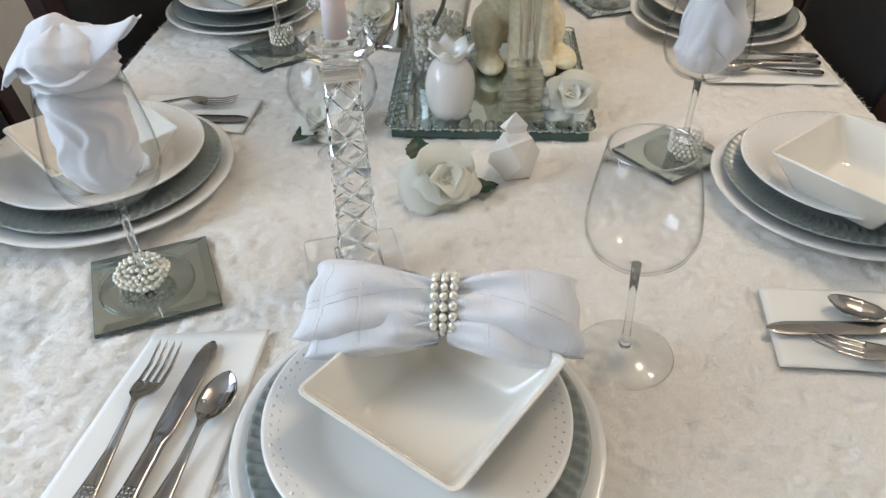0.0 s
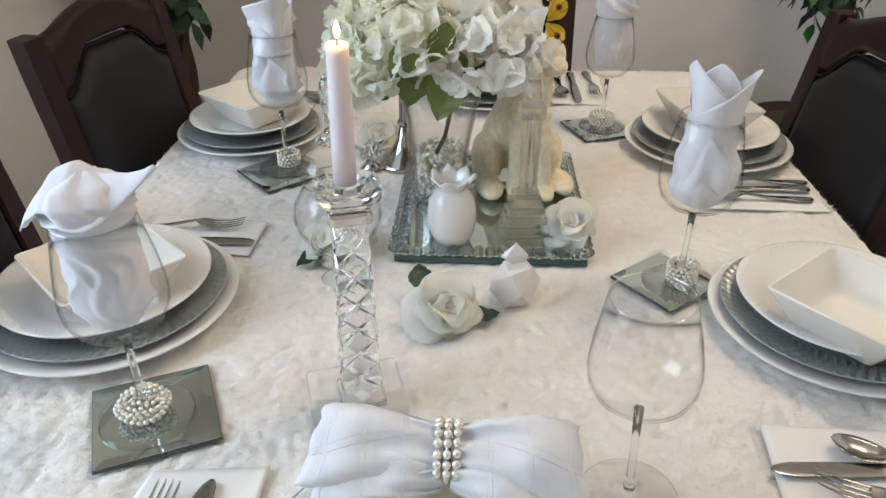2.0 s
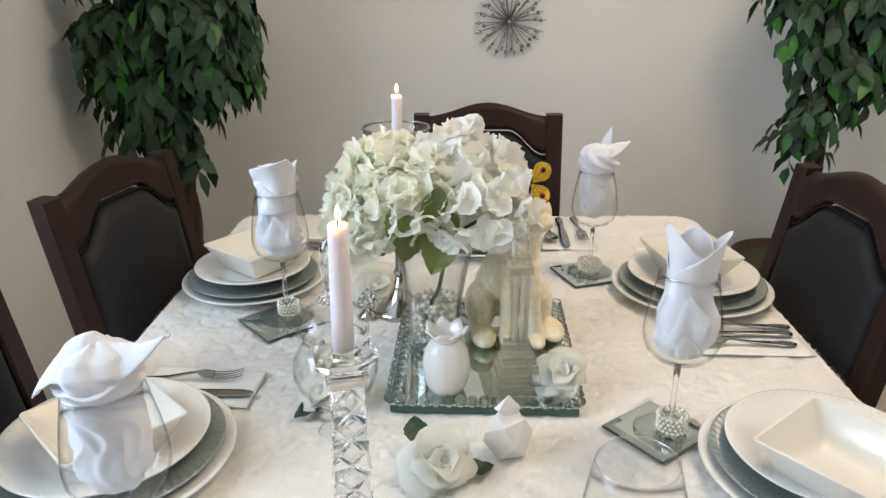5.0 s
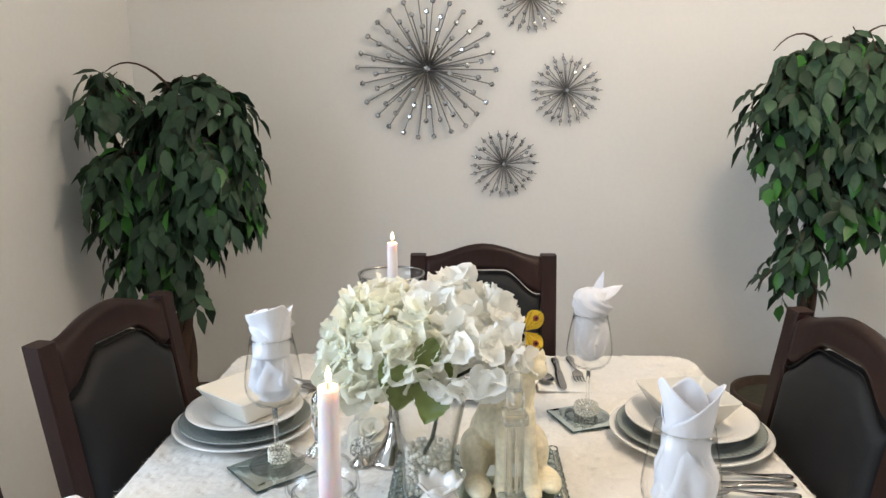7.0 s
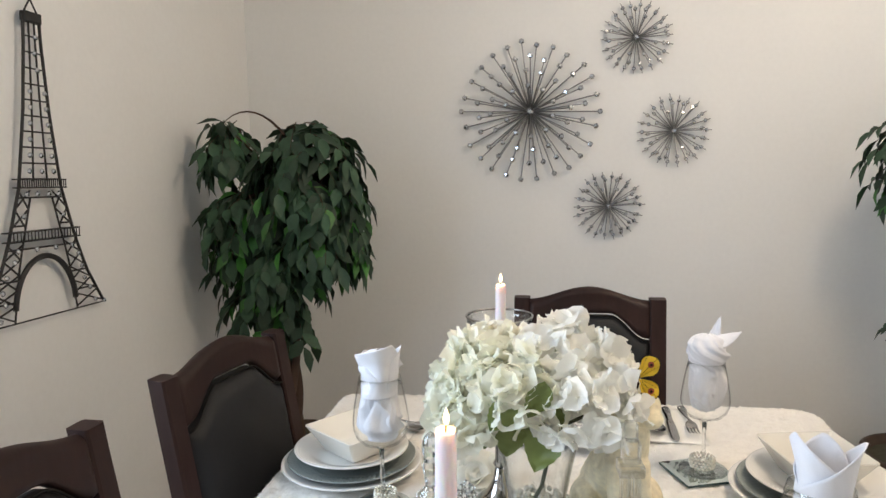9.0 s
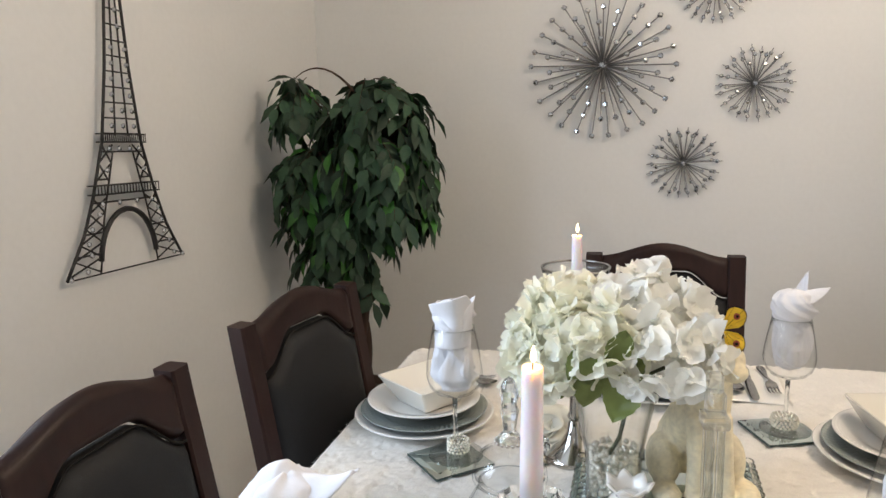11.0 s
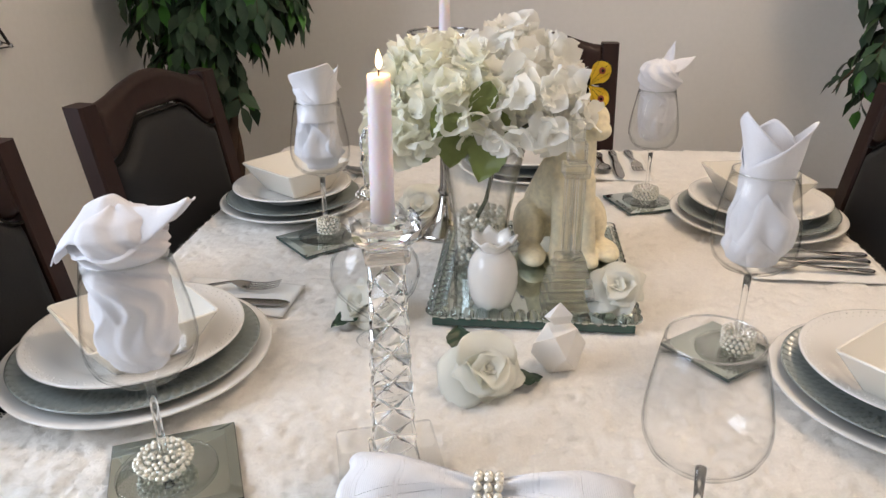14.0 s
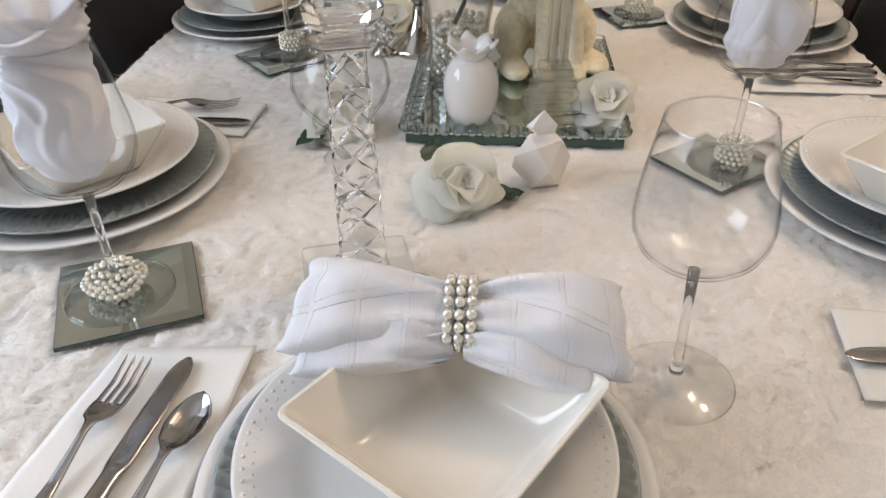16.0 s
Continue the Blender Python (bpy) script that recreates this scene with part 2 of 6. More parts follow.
M_PEARL = material("pearl", (0.85, 0.815, 0.71), 0.15, spec=0.8, metal=0.5, coat=0.6, island=0.08)
M_WAX = material("candle_wax", (0.74, 0.69, 0.73), 0.45, sub=1.0, vary=0.02, scale=20)
M_FLAME = glow("flame", (1.0, 0.70, 0.34), 5)
M_WICK = material("wick", (0.02, 0.015, 0.01), 0.9)
M_PETAL = thin_sheet("cream_petal", (0.955, 0.95, 0.86), (0.96, 0.955, 0.80), 0.05)
M_PETAL_W = thin_sheet("white_petal", (0.96, 0.955, 0.92), (0.97, 0.96, 0.88), 0.04)
M_ROSE = thin_sheet("rose_petal", (0.95, 0.94, 0.89), (0.95, 0.95, 0.85), 0.04)
M_LEAF = material("bouquet_leaf", (0.15, 0.19, 0.045), 0.5, vary=0.25, scale=25, bump=0.2, bump_scale=150)
M_STEM = material("flower_stem", (0.045, 0.055, 0.025), 0.6, vary=0.2, scale=30)
M_FICUS = material("ficus_leaf", (0.027, 0.060, 0.030), 0.55, spec=0.35, vary=0.3, scale=7, fine=0.1, fine_scale=80, island=0.45)
M_FICUS_L = material("young_leaf", (0.04, 0.16, 0.022), 0.45, vary=0.2, scale=20, island=0.35)
M_BARK = material("bark", (0.055, 0.03, 0.018), 0.85, vary=0.35, scale=25, bump=0.6, bump_scale=60, stretch=(1, 1, 0.3))
M_BASKET = material("wicker", (0.05, 0.028, 0.016), 0.7, vary=0.3, scale=40, bump=0.4, bump_scale=100)
M_SOIL = material("moss", (0.05, 0.045, 0.025), 0.95, vary=0.3, scale=40, bump=0.6, bump_scale=120)
M_IRON = material("dark_iron", (0.035, 0.033, 0.032), 0.5, metal=0.5, vary=0.2, scale=40)
M_ROD = material("nickel_rod", (0.30, 0.30, 0.30), 0.3, metal=1.0, vary=0.1, scale=30)
M_GEM = material("faceted_gem", (0.50, 0.51, 0.53), 0.12, metal=1.0, spec=0.9)
M_PLASTER = material("ivory_plaster", (0.80, 0.72, 0.52), 0.6, vary=0.16, scale=22, fine=0.14, fine_scale=120, bump=0.7, bump_scale=110)
M_CERAMIC = material("matt_ceramic", (0.84, 0.80, 0.74), 0.4, vary=0.02, scale=20)
M_GLAZE = material("glazed_ceramic", (0.85, 0.83, 0.79), 0.08, coat=0.5, vary=0.015, scale=12, bump=0.06, bump_scale=45)
M_YELLOW = material("yellow_wing", (0.80, 0.52, 0.02), 0.6, vary=0.15, scale=60)
M_RED = material("red_spot", (0.30, 0.05, 0.02), 0.6, vary=0.1, scale=60)
M_BLACK = material("black_paint", (0.012, 0.011, 0.01), 0.85, spec=0.15)

# ---------------------------------------------------------------- room
XL, XR, YB, YN, ZC = -1.18, 2.10, 2.80, -1.70, 2.60
XW, YJ = -1.70, 0.95          # room widened west on YJ's near side, unseen, to spread the window light evenly
TABLE_Z = 0.76


def wall(name, bm):
    return tagged(new(name, mesh_of(name, bm, M_WALL, False)), "plain warm white painted wall", "wall", kind="structure")


wall("wall_north", box(XR - XL + 0.2, 0.1, ZC, at=((XL + XR) / 2, YB + 0.05, ZC / 2)))
wall("wall_east", box(0.1, YB - YN, ZC, at=(XR + 0.05, (YB + YN) / 2, ZC / 2)))
wall("wall_west", box(0.1, YB - YJ, ZC, at=(XL - 0.05, (YJ + YB) / 2, ZC / 2)))
# added unseen return wall: with wall_west it keeps window light off the north wall's left
wall("wall_return_unseen", box(XL - XW - 0.1, 0.1, ZC, at=((XW + XL - 0.1) / 2, YJ + 0.05, ZC / 2)))
# the far west wall, added out of view, has a window opening through it
WY0, WY1, WZ0, WZ1 = -0.35, 0.85, 0.98, 2.34
wall("wall_window_unseen", join(
    box(0.1, WY0 - YN, ZC, at=(XW - 0.05, (WY0 + YN) / 2, ZC / 2)),
    box(0.1, YJ + 0.1 - WY1, ZC, at=(XW - 0.05, (WY1 + YJ + 0.1) / 2, ZC / 2)),
    box(0.1, WY1 - WY0, WZ0, at=(XW - 0.05, (WY0 + WY1) / 2, WZ0 / 2)),
    box(0.1, WY1 - WY0, ZC - WZ1, at=(XW - 0.05, (WY0 + WY1) / 2, (ZC + WZ1) / 2))))
wall("wall_south", box(XR - XW + 0.2, 0.1, ZC, at=((XW + XR) / 2, YN - 0.05, ZC / 2)))
tagged(new("ceiling", mesh_of("ceiling", box(XR - XW + 0.2, YB - YN + 0.2, 0.1, at=((XW + XR) / 2, (YB + YN) / 2, ZC + 0.05)), M_CEIL, False)),
       "plain white painted ceiling", "ceiling", kind="structure")
floor = tagged(new("floor", mesh_of("floor", box(XR - XW + 0.2, YB - YN + 0.2, 0.1, at=((XW + XR) / 2, (YB + YN) / 2, -0.056)), M_GROUT, False)),
               "beige ceramic tiled floor with grey grout", "floor", kind="structure")
for nm, bm in (("baseboard_north", box(XR - XL, 0.014, 0.10, 0.004, ((XL + XR) / 2, YB - 0.007, 0.05))),
               ("baseboard_west", box(0.014, YB - YJ - 0.015, 0.10, 0.004, (XL + 0.007, (YB - 0.015 + YJ) / 2, 0.05))),
               ("baseboard_east", box(0.014, YB - YN - 0.03, 0.10, 0.004, (XR - 0.007, (YB + YN) / 2, 0.05)))):
    tagged(new(nm, mesh_of(nm, bm, M_TRIM, False)), "white painted baseboard along the wall", "baseboard", kind="structure")
win = tagged(new("window_1"), "white framed window letting in daylight", "window", kind="structure")
part("window_frame", join(box(0.06, 0.05, WZ1 - WZ0, 0.004, (XW - 0.06, WY0 + 0.025, (WZ0 + WZ1) / 2)), box(0.06, 0.05, WZ1 - WZ0, 0.004, (XW - 0.06, WY1 - 0.025, (WZ0 + WZ1) / 2)),
                          box(0.06, WY1 - WY0 - 0.1, 0.05, 0.004, (XW - 0.06, (WY0 + WY1) / 2, WZ0 + 0.025)), box(0.06, WY1 - WY0 - 0.1, 0.05, 0.004, (XW - 0.06, (WY0 + WY1) / 2, WZ1 - 0.025))), M_TRIM, win, smooth=False)

# ---------------------------------------------------------------- table
TX0, TX1, TY0, TY1, TR = -0.515, 0.648, 0.14, 1.815, 0.055


def outline(n_corner=14, grow=0.0):
    """The table's outline, anticlockwise: square near end, rounded far corners."""
    pts = []
    for cx, cy, a0 in ((TX1 - 0.06, TY0 + 0.06, -90), (TX1 - TR, TY1 - TR, 0), (TX0 + TR, TY1 - TR, 90), (TX0 + 0.06, TY0 + 0.06, 180)):
        r = (0.06 if cy < 1 else TR) + grow
        for k in range(n_corner + 1):
            a = radians(a0 + 90 * k / n_corner)
            pts.append((cx + r * math.cos(a), cy + r * math.sin(a)))
    return pts


def dense_outline(step, grow=0.0):
    pts = np.array(outline(14, grow))
    nxt = np.roll(pts, -1, 0)
    out = []
    for a, b in zip(pts, nxt):
        k = max(1, int(np.linalg.norm(b - a) / step))
        out += [a + (b - a) * i / k for i in range(k)]
    return np.array(out)


table = thing("dining_table", "dark wooden dining table under a plush cloth", "table", pose(0, 0, 0))
bm = bmesh.new()
low = [bm.verts.new((x, y, TABLE_Z - 0.045)) for x, y in outline(10, -0.012)]
top = [bm.verts.new((x, y, TABLE_Z - 0.010)) for x, y in outline(10, -0.012)]
bm.faces.new(top)
bm.faces.new(low[::-1])
for i in range(len(low)):
    j = (i + 1) % len(low)
    bm.faces.new((low[i], low[j], top[j], top[i]))
part("tabletop", bm, M_WOOD, table, smooth=False)
for x in (TX0 + 0.10, TX1 - 0.10):
    for y in (TY0 + 0.12, TY1 - 0.14):
        part("leg", box(0.075, 0.075, TABLE_Z - 0.045, 0.008, (0, 0, (TABLE_Z - 0.045) / 2)), M_WOOD, table, m=pose(x, y, 0))
part("apron", box(TX1 - TX0 - 0.16, TY1 - TY0 - 0.2, 0.08, 0.004, ((TX0 + TX1) / 2, (TY0 + TY1) / 2, TABLE_Z - 0.085)), M_WOOD, table)


def value_noise(x, y, cell, seed):
    """Smooth noise from 0 to 1 over arrays of places."""
    rng = np.random.RandomState(seed)
    grid = rng.rand(512, 512)
    u, v = x / cell + 100, y / cell + 100
    i, j = np.floor(u).astype(int), np.floor(v).astype(int)
    fu, fv = u - i, v - j
    fu, fv = fu * fu * (3 - 2 * fu), fv * fv * (3 - 2 * fv)
    g = lambda a, b: grid[a % 512, b % 512]
    return (g(i, j) * (1 - fu) + g(i + 1, j) * fu) * (1 - fv) + (g(i, j + 1) * (1 - fu) + g(i + 1, j + 1) * fu) * fv


# flat things that press the pile down: middle, half sizes and turn
PRESSED = [(-0.212, 0.390, 0.060, 0.125, -3), (0.465, 0.535, 0.110, 0.052, -1), (-0.352, 0.970, 0.088, 0.048, -4), (0.535, 1.138, 0.102, 0.053, 0), (-0.362, 1.576, 0.078, 0.050, -6), (0.298, 1.667, 0.060, 0.100, 0),
           (-0.277, 0.588, 0.060, 0.060, 24), (0.329, 0.865, 0.056, 0.056, 40), (-0.277, 1.192, 0.055, 0.055, 42), (0.314, 1.424, 0.054, 0.054, 21), (0.089, 1.083, 0.135, 0.172, -1), (-0.062, 0.622, 0.052, 0.042, 18)]


def pressed(x, y, grow=0.004):
    hit = np.zeros(x.shape, bool)
    for cx, cy, hx, hy, turn in PRESSED:
        c, q = math.cos(radians(turn)), math.sin(radians(turn))
        u, v = (x - cx) * c + (y - cy) * q, (y - cy) * c - (x - cx) * q
        hit |= (np.abs(u) < hx + grow) & (np.abs(v) < hy + grow)
    return hit


def plush_height(x, y):
    warp = 0.012 * (value_noise(x, y, 0.03, 7) - 0.5)
    a = value_noise(x + warp, y - warp, 0.022, 1)
    b = value_noise(x - warp, y + warp, 0.0105, 2)
    c = value_noise(x, y, 0.004, 3)
    d = value_noise(x, y, 0.11, 4)
    h = 0.0040 * a + 0.0056 * (1 - (2 * b - 1) ** 2) + 0.0026 * c + 0.003 * d - 0.0022
    return np.where(pressed(x, y), np.minimum(h, 0.004), h)


def inside(x, y, grow=0.0):
    r = np.where(y > 1.0, TR, 0.06) + grow
    dx = np.maximum(np.maximum(TX0 - grow + r - x, x - TX1 - grow + r), 0)
    dy = np.maximum(np.maximum(TY0 - grow + r - y, y - TY1 - grow + r), 0)
    return dx * dx + dy * dy <= r * r


STEP = 0.0042
gx, gy = np.meshgrid(np.arange(TX0 - 0.01, TX1 + 0.01, STEP), np.arange(TY0 - 0.01, TY1 + 0.01, STEP), indexing="ij")
gz = TABLE_Z - 0.008 + plush_height(gx, gy)
nx, ny = gx.shape
ids = np.arange(nx * ny).reshape(nx, ny)
quads = np.stack([ids[:-1, :-1], ids[1:, :-1], ids[1:, 1:], ids[:-1, 1:]], -1).reshape(-1, 4)
keep = inside(gx, gy).ravel()
quads = quads[keep[quads].all(1)]
verts = np.stack([gx.ravel(), gy.ravel(), gz.ravel()], 1)
# the skirt that hangs down round the edge
rim = dense_outline(0.012)
cen = np.array([(TX0 + TX1) / 2, (TY0 + TY1) / 2])
tang = np.roll(rim, -1, 0) - np.roll(rim, 1, 0)
tang /= np.linalg.norm(tang, axis=1)[:, None]
outw = np.stack([tang[:, 1], -tang[:, 0]], 1)
rows_v = []
arc = np.arange(len(rim)) * 0.012
for k in range(14):
    drop = 0.0 if k == 0 else 0.006 + 0.24 * ((k - 1) / 12)
    wave = (0.004 + 0.10 * drop) * np.sin(arc * 21 + 0.7 * np.sin(arc * 5)) * (drop > 0.02)
    push = -0.010 if k == 0 else 0.004 + 0.012 * (1 - math.exp(-drop * 30))
    xy = rim + outw * (push + 0.35 * wave)[:, None]
    rows_v.append(np.c_[xy, TABLE_Z - 0.004 - drop + 0.3 * plush_height(xy[:, 0], xy[:, 1])])
base = len(verts)
m_r = len(rim)
sk = np.concatenate(rows_v)
ii = np.arange(m_r)
skq = np.concatenate([np.stack([base + k * m_r + ii, base + (k + 1) * m_r + ii, base + (k + 1) * m_r + (ii + 1) % m_r, base + k * m_r + (ii + 1) % m_r], 1) for k in range(13)])
cloth = new("tablecloth", raw_mesh("tablecloth", np.concatenate([verts, sk]), np.concatenate([quads, skq]), M_FUR))
tagged(cloth, "fluffy cream white plush tablecloth over the table", "tablecloth")


def fibres(places, lean, length, width, seed):
    """Small bent blades of pile at places, each leaning its own way."""
    rng = np.random.RandomState(seed)
    n = len(places)
    ang = lean + rng.normal(0, 1.1, n)
    ln = length * rng.uniform(0.6, 1.3, n)
    rise = rng.uniform(0.15, 0.65, n)
    d = np.stack([np.cos(ang), np.sin(ang)], 1)
    s = np.stack([-d[:, 1], d[:, 0]], 1) * width
    mid = places + np.c_[d * (0.55 * ln)[:, None], rise * ln * 0.55]
    end = places + np.c_[d * ln[:, None] + s * rng.normal(0, 3, n)[:, None], rise * ln * 0.7]
    z0 = np.zeros(n)
    v = np.stack([places - np.c_[s, z0], places + np.c_[s, z0], mid - np.c_[s * 0.8, z0], mid + np.c_[s * 0.8, z0], end], 1).reshape(-1, 3)
    o = np.arange(n)[:, None] * 5
    f = np.concatenate([o + [0, 1, 2], o + [1, 3, 2], o + [2, 3, 4]])
    return v, f


rng = np.random.RandomState(5)
N_PILE = 430000
px, py = rng.uniform(TX0, TX1, N_PILE), TY0 + (TY1 - TY0) * rng.uniform(0, 1, N_PILE) ** 1.35
ok = inside(px, py, -0.004) & ~pressed(px, py, -0.004)
px, py = px[ok], py[ok]
lean = 6.3 * value_noise(px, py, 0.030, 11) + 6 * value_noise(px, py, 0.009, 12)
fv, ff = fibres(np.stack([px, py, TABLE_Z - 0.0085 + plush_height(px, py)], 1), lean, 0.0050, 0.00030, 3)
edge = dense_outline(0.0011)
et = np.roll(edge, -1, 0) - np.roll(edge, 1, 0)
ea = np.arctan2(-et[:, 0], et[:, 1])
ez = TABLE_Z - 0.006 - 0.006 * rng.rand(len(edge))
ev, ef = fibres(np.c_[edge + rng.normal(0, 0.002, edge.shape), ez], ea, 0.0085, 0.0006, 4)
pile = new("plush_nap", raw_mesh("plush_nap", np.concatenate([fv, ev]), np.concatenate([ff, ef + len(fv)]), M_FIBRE))
pile.parent = cloth
tagged(pile, kind="stuff")
Z = TABLE_Z          # resting height on the pressed pile

# ---------------------------------------------------------------- chairs


def build_chair():
    """Faces +x; origin on the floor under the middle of the back's top."""
    ch = thing("dining_chair", "dark wooden dining chair with padded black leather back", "chair", pose(0, 0, 0), "chairs round the table")
    W, H, T, LEANX = 0.392, 0.992, 0.036, 0.17
    hw = W / 2

    def top_z(y):
        a = abs(y) / (hw - 0.03)
        return H + 0.036 * (0.5 + 0.5 * math.cos(math.pi * min(1, a)))

    def back_x(z):
        return max(0, (H - z)) * LEANX

    def slab(y0, y1, zlow, zhigh, t, shift, bevel, n=24, nz=16):
        """An upright board between two curves, following the back's lean."""
        b = bmesh.new()
        fr, bk = [], []
        for i in range(n + 1):
            y = y0 + (y1 - y0) * i / n
            cf, cb = [], []
            for k in range(nz + 1):
                z = zlow(y) + (zhigh(y) - zlow(y)) * k / nz
                e = min(1, min(k, nz - k) * (zhigh(y) - zlow(y)) / nz / bevel, min(i, n - i) * (y1 - y0) / n / bevel)
                hh = t / 2 * math.sqrt(max(0.04, 1 - (1 - e) ** 2))
                x = back_x(z) + shift
                cf.append(b.verts.new((x + hh, y, z)))
                cb.append(b.verts.new((x - hh, y, z)))
            fr.append(cf)
            bk.append(cb)
        for i in range(n):
            for k in range(nz):
                b.faces.new((fr[i][k], fr[i + 1][k], fr[i + 1][k + 1], fr[i][k + 1]))
                b.faces.new((bk[i][k], bk[i][k + 1], bk[i + 1][k + 1], bk[i + 1][k]))
            b.faces.new((fr[i][0], bk[i][0], bk[i + 1][0], fr[i + 1][0]))
            b.faces.new((fr[i][nz], fr[i + 1][nz], bk[i + 1][nz], bk[i][nz]))
        for k in range(nz):
            b.faces.new((fr[0][k], fr[0][k + 1], bk[0][k + 1], bk[0][k]))
            b.faces.new((fr[n][k], bk[n][k], bk[n][k + 1], fr[n][k + 1]))
        bmesh.ops.recalc_face_normals(b, faces=b.faces)
        return b


    def panel_top(y):
        a = abs(y) / (hw - 0.045)
        s = 0.5 + 0.5 * math.cos(math.pi * min(1, max(0, (a - 0.35) / 0.65)))
        return H - 0.098 + 0.064 * s

    part("top_rail", slab(-hw + 0.034, hw - 0.034, panel_top, top_z, T, 0, 0.008, 36, 8), M_WOOD, ch)
    part("backrest", slab(-hw + 0.040, hw - 0.040, lambda y: 0.52, lambda y: panel_top(y) - 0.004, 0.052, 0.002, 0.035, 30, 24), M_LEATHER, ch, "padded black leather back panel")
    pip = [(back_x(panel_top(y)) + 0.017, y, panel_top(y) - 0.004) for y in np.linspace(-hw + 0.042, hw - 0.042, 40)]
    part("piping", tube(pip, 0.0022, 6), M_BLACK, ch)
    part("bottom_rail", slab(-hw + 0.034, hw - 0.034, lambda y: 0.47, lambda y: 0.525, T * 0.8, 0, 0.006, 8, 4), M_WOOD, ch)
    for sy in (-1, 1):
        b = bmesh.new()
        prev = None
        for k in range(21):
            z = (H + 0.006) * k / 20
            x = back_x(z) if z > 0.45 else back_x(0.45) - (0.45 - z) * 0.05
            ws, dp = 0.019 + 0.002 * (z / H), 0.021 - 0.002 * z
            ring = [b.verts.new((x + dx * dp, sy * (hw - 0.019) + dy * ws, z)) for dx, dy in ((-1, -0.8), (-0.8, -1), (0.8, -1), (1, -0.8), (1, 0.8), (0.8, 1), (-0.8, 1), (-1, 0.8))]
            if prev:
                for a in range(8):
                    b.faces.new((prev[a], prev[(a + 1) % 8], ring[(a + 1) % 8], ring[a]))
            else:
                b.faces.new(ring[::-1])
            prev = ring
        b.faces.new(prev)
        sharp(part("stile", b, M_WOOD, ch), 30)
        part("leg", box(0.04, 0.04, 0.42, 0.005, (0.47, sy * (hw - 0.03), 0.21)), M_WOOD, ch)
    part("seat", box(0.40, W - 0.01, 0.07, 0.028, (0.285, 0, 0.455), 4), M_LEATHER, ch, "black leather seat cushion")
    part("seat_frame", box(0.40, W - 0.03, 0.05, 0.005, (0.285, 0, 0.40)), M_WOOD, ch)
    return ch


chair = build_chair()
chair.matrix_basis = pose(-0.630, 1.352, 0, 0, 0, -11)
copy_thing(chair, pose(-0.665, 0.775, 0, 0, 0, -2))
copy_thing(chair, pose(0.752, 1.245, 0, 0, 0, 185))
copy_thing(chair, pose(0.120, 1.955, 0, 0, 0, -90))

# ---------------------------------------------------------------- place settings


def build_charger():
    ob = solid("charger_plate", lathe([(0, 0.004), (0.095, 0.004), (0.100, 0.0), (0.108, 0.0), (0.112, 0.005), (0.148, 0.0165), (0.1525, 0.0185), (0.1535, 0.0205), (0.152, 0.0215),
                                       (0.146, 0.0205), (0.112, 0.011), (0.104, 0.0085), (0, 0.0085)], 96), M_PORC,
               "large white porcelain plate with a raised rim", "plate", pose(0, 0, 0), "base plates")
    return ob


def fluted_plate():
    """Grey plate whose wide rim is pressed into slanting ribs."""
    n, prof = 528, [(0, 0.009), (0.084, 0.009), (0.092, 0.011), (0.100, 0.0135), (0.112, 0.0160), (0.121, 0.0180), (0.129, 0.0198), (0.1350, 0.0208), (0.1375, 0.0212), (0.1400, 0.0206), (0.1390, 0.0190),
                    (0.124, 0.0155), (0.098, 0.011), (0.085, 0.004), (0.078, 0.003), (0, 0.004)]
    b = bmesh.new()
    rings = []
    for q, (r, z) in enumerate(prof):
        if r == 0:
            rings.append([b.verts.new((0, 0, z))])
            continue
        ring = []
        for i in range(n):
            a = 2 * math.pi * i / n
            rib = 0.0028 * (1 - 2 * abs(math.sin(33 * a + r * 110)) ** 0.7) if 3 <= q <= 7 else 0
            ring.append(b.verts.new((r * math.cos(a), r * math.sin(a), z + rib)))
        rings.append(ring)
    for a, c in zip(rings, rings[1:]):
        for i in range(n):
            j = (i + 1) % n
            if len(a) == 1:
                b.faces.new((a[0], c[j], c[i]))
            elif len(c) == 1:
                b.faces.new((a[i], a[j], c[0]))
            else:
                b.faces.new((a[i], a[j], c[j], c[i]))
    bmesh.ops.recalc_face_normals(b, faces=b.faces)
    return solid("grey_plate", b, M_GREY, "grey glass plate with a fluted rim on a white plate", "plate", pose(0, 0, 0), "grey plates")


def beaded_plate():
    ob = thing("dinner_plate", "white porcelain dinner plate with two rows of beads on its rim", "plate", pose(0, 0, 0), "dinner plates")
    part("dish", lathe([(0, 0.012), (0.070, 0.012), (0.082, 0.0155), (0.090, 0.0215), (0.110, 0.0265), (0.121, 0.0295), (0.1235, 0.0295), (0.1240, 0.0275), (0.112, 0.0235), (0.090, 0.0165),
                        (0.076, 0.006), (0.068, 0.003), (0.064, 0.006), (0, 0.007)], 96), M_PORC, ob)
    b = bmesh.new()
    for r, z, cnt, s in ((0.1172, 0.0276, 76, 0.0021), (0.1112, 0.0259, 76, 0.0018)):
        for i in range(cnt):
            a = 2 * math.pi * (i + (0.5 if r < 0.113 else 0)) / cnt
            bmesh.ops.create_icosphere(b, subdivisions=1, radius=s, matrix=Matrix.Translation((r * math.cos(a), r * math.sin(a), z)))
    tagged(part("beaded_border", b, M_PORC, ob), kind="stuff")
    return ob


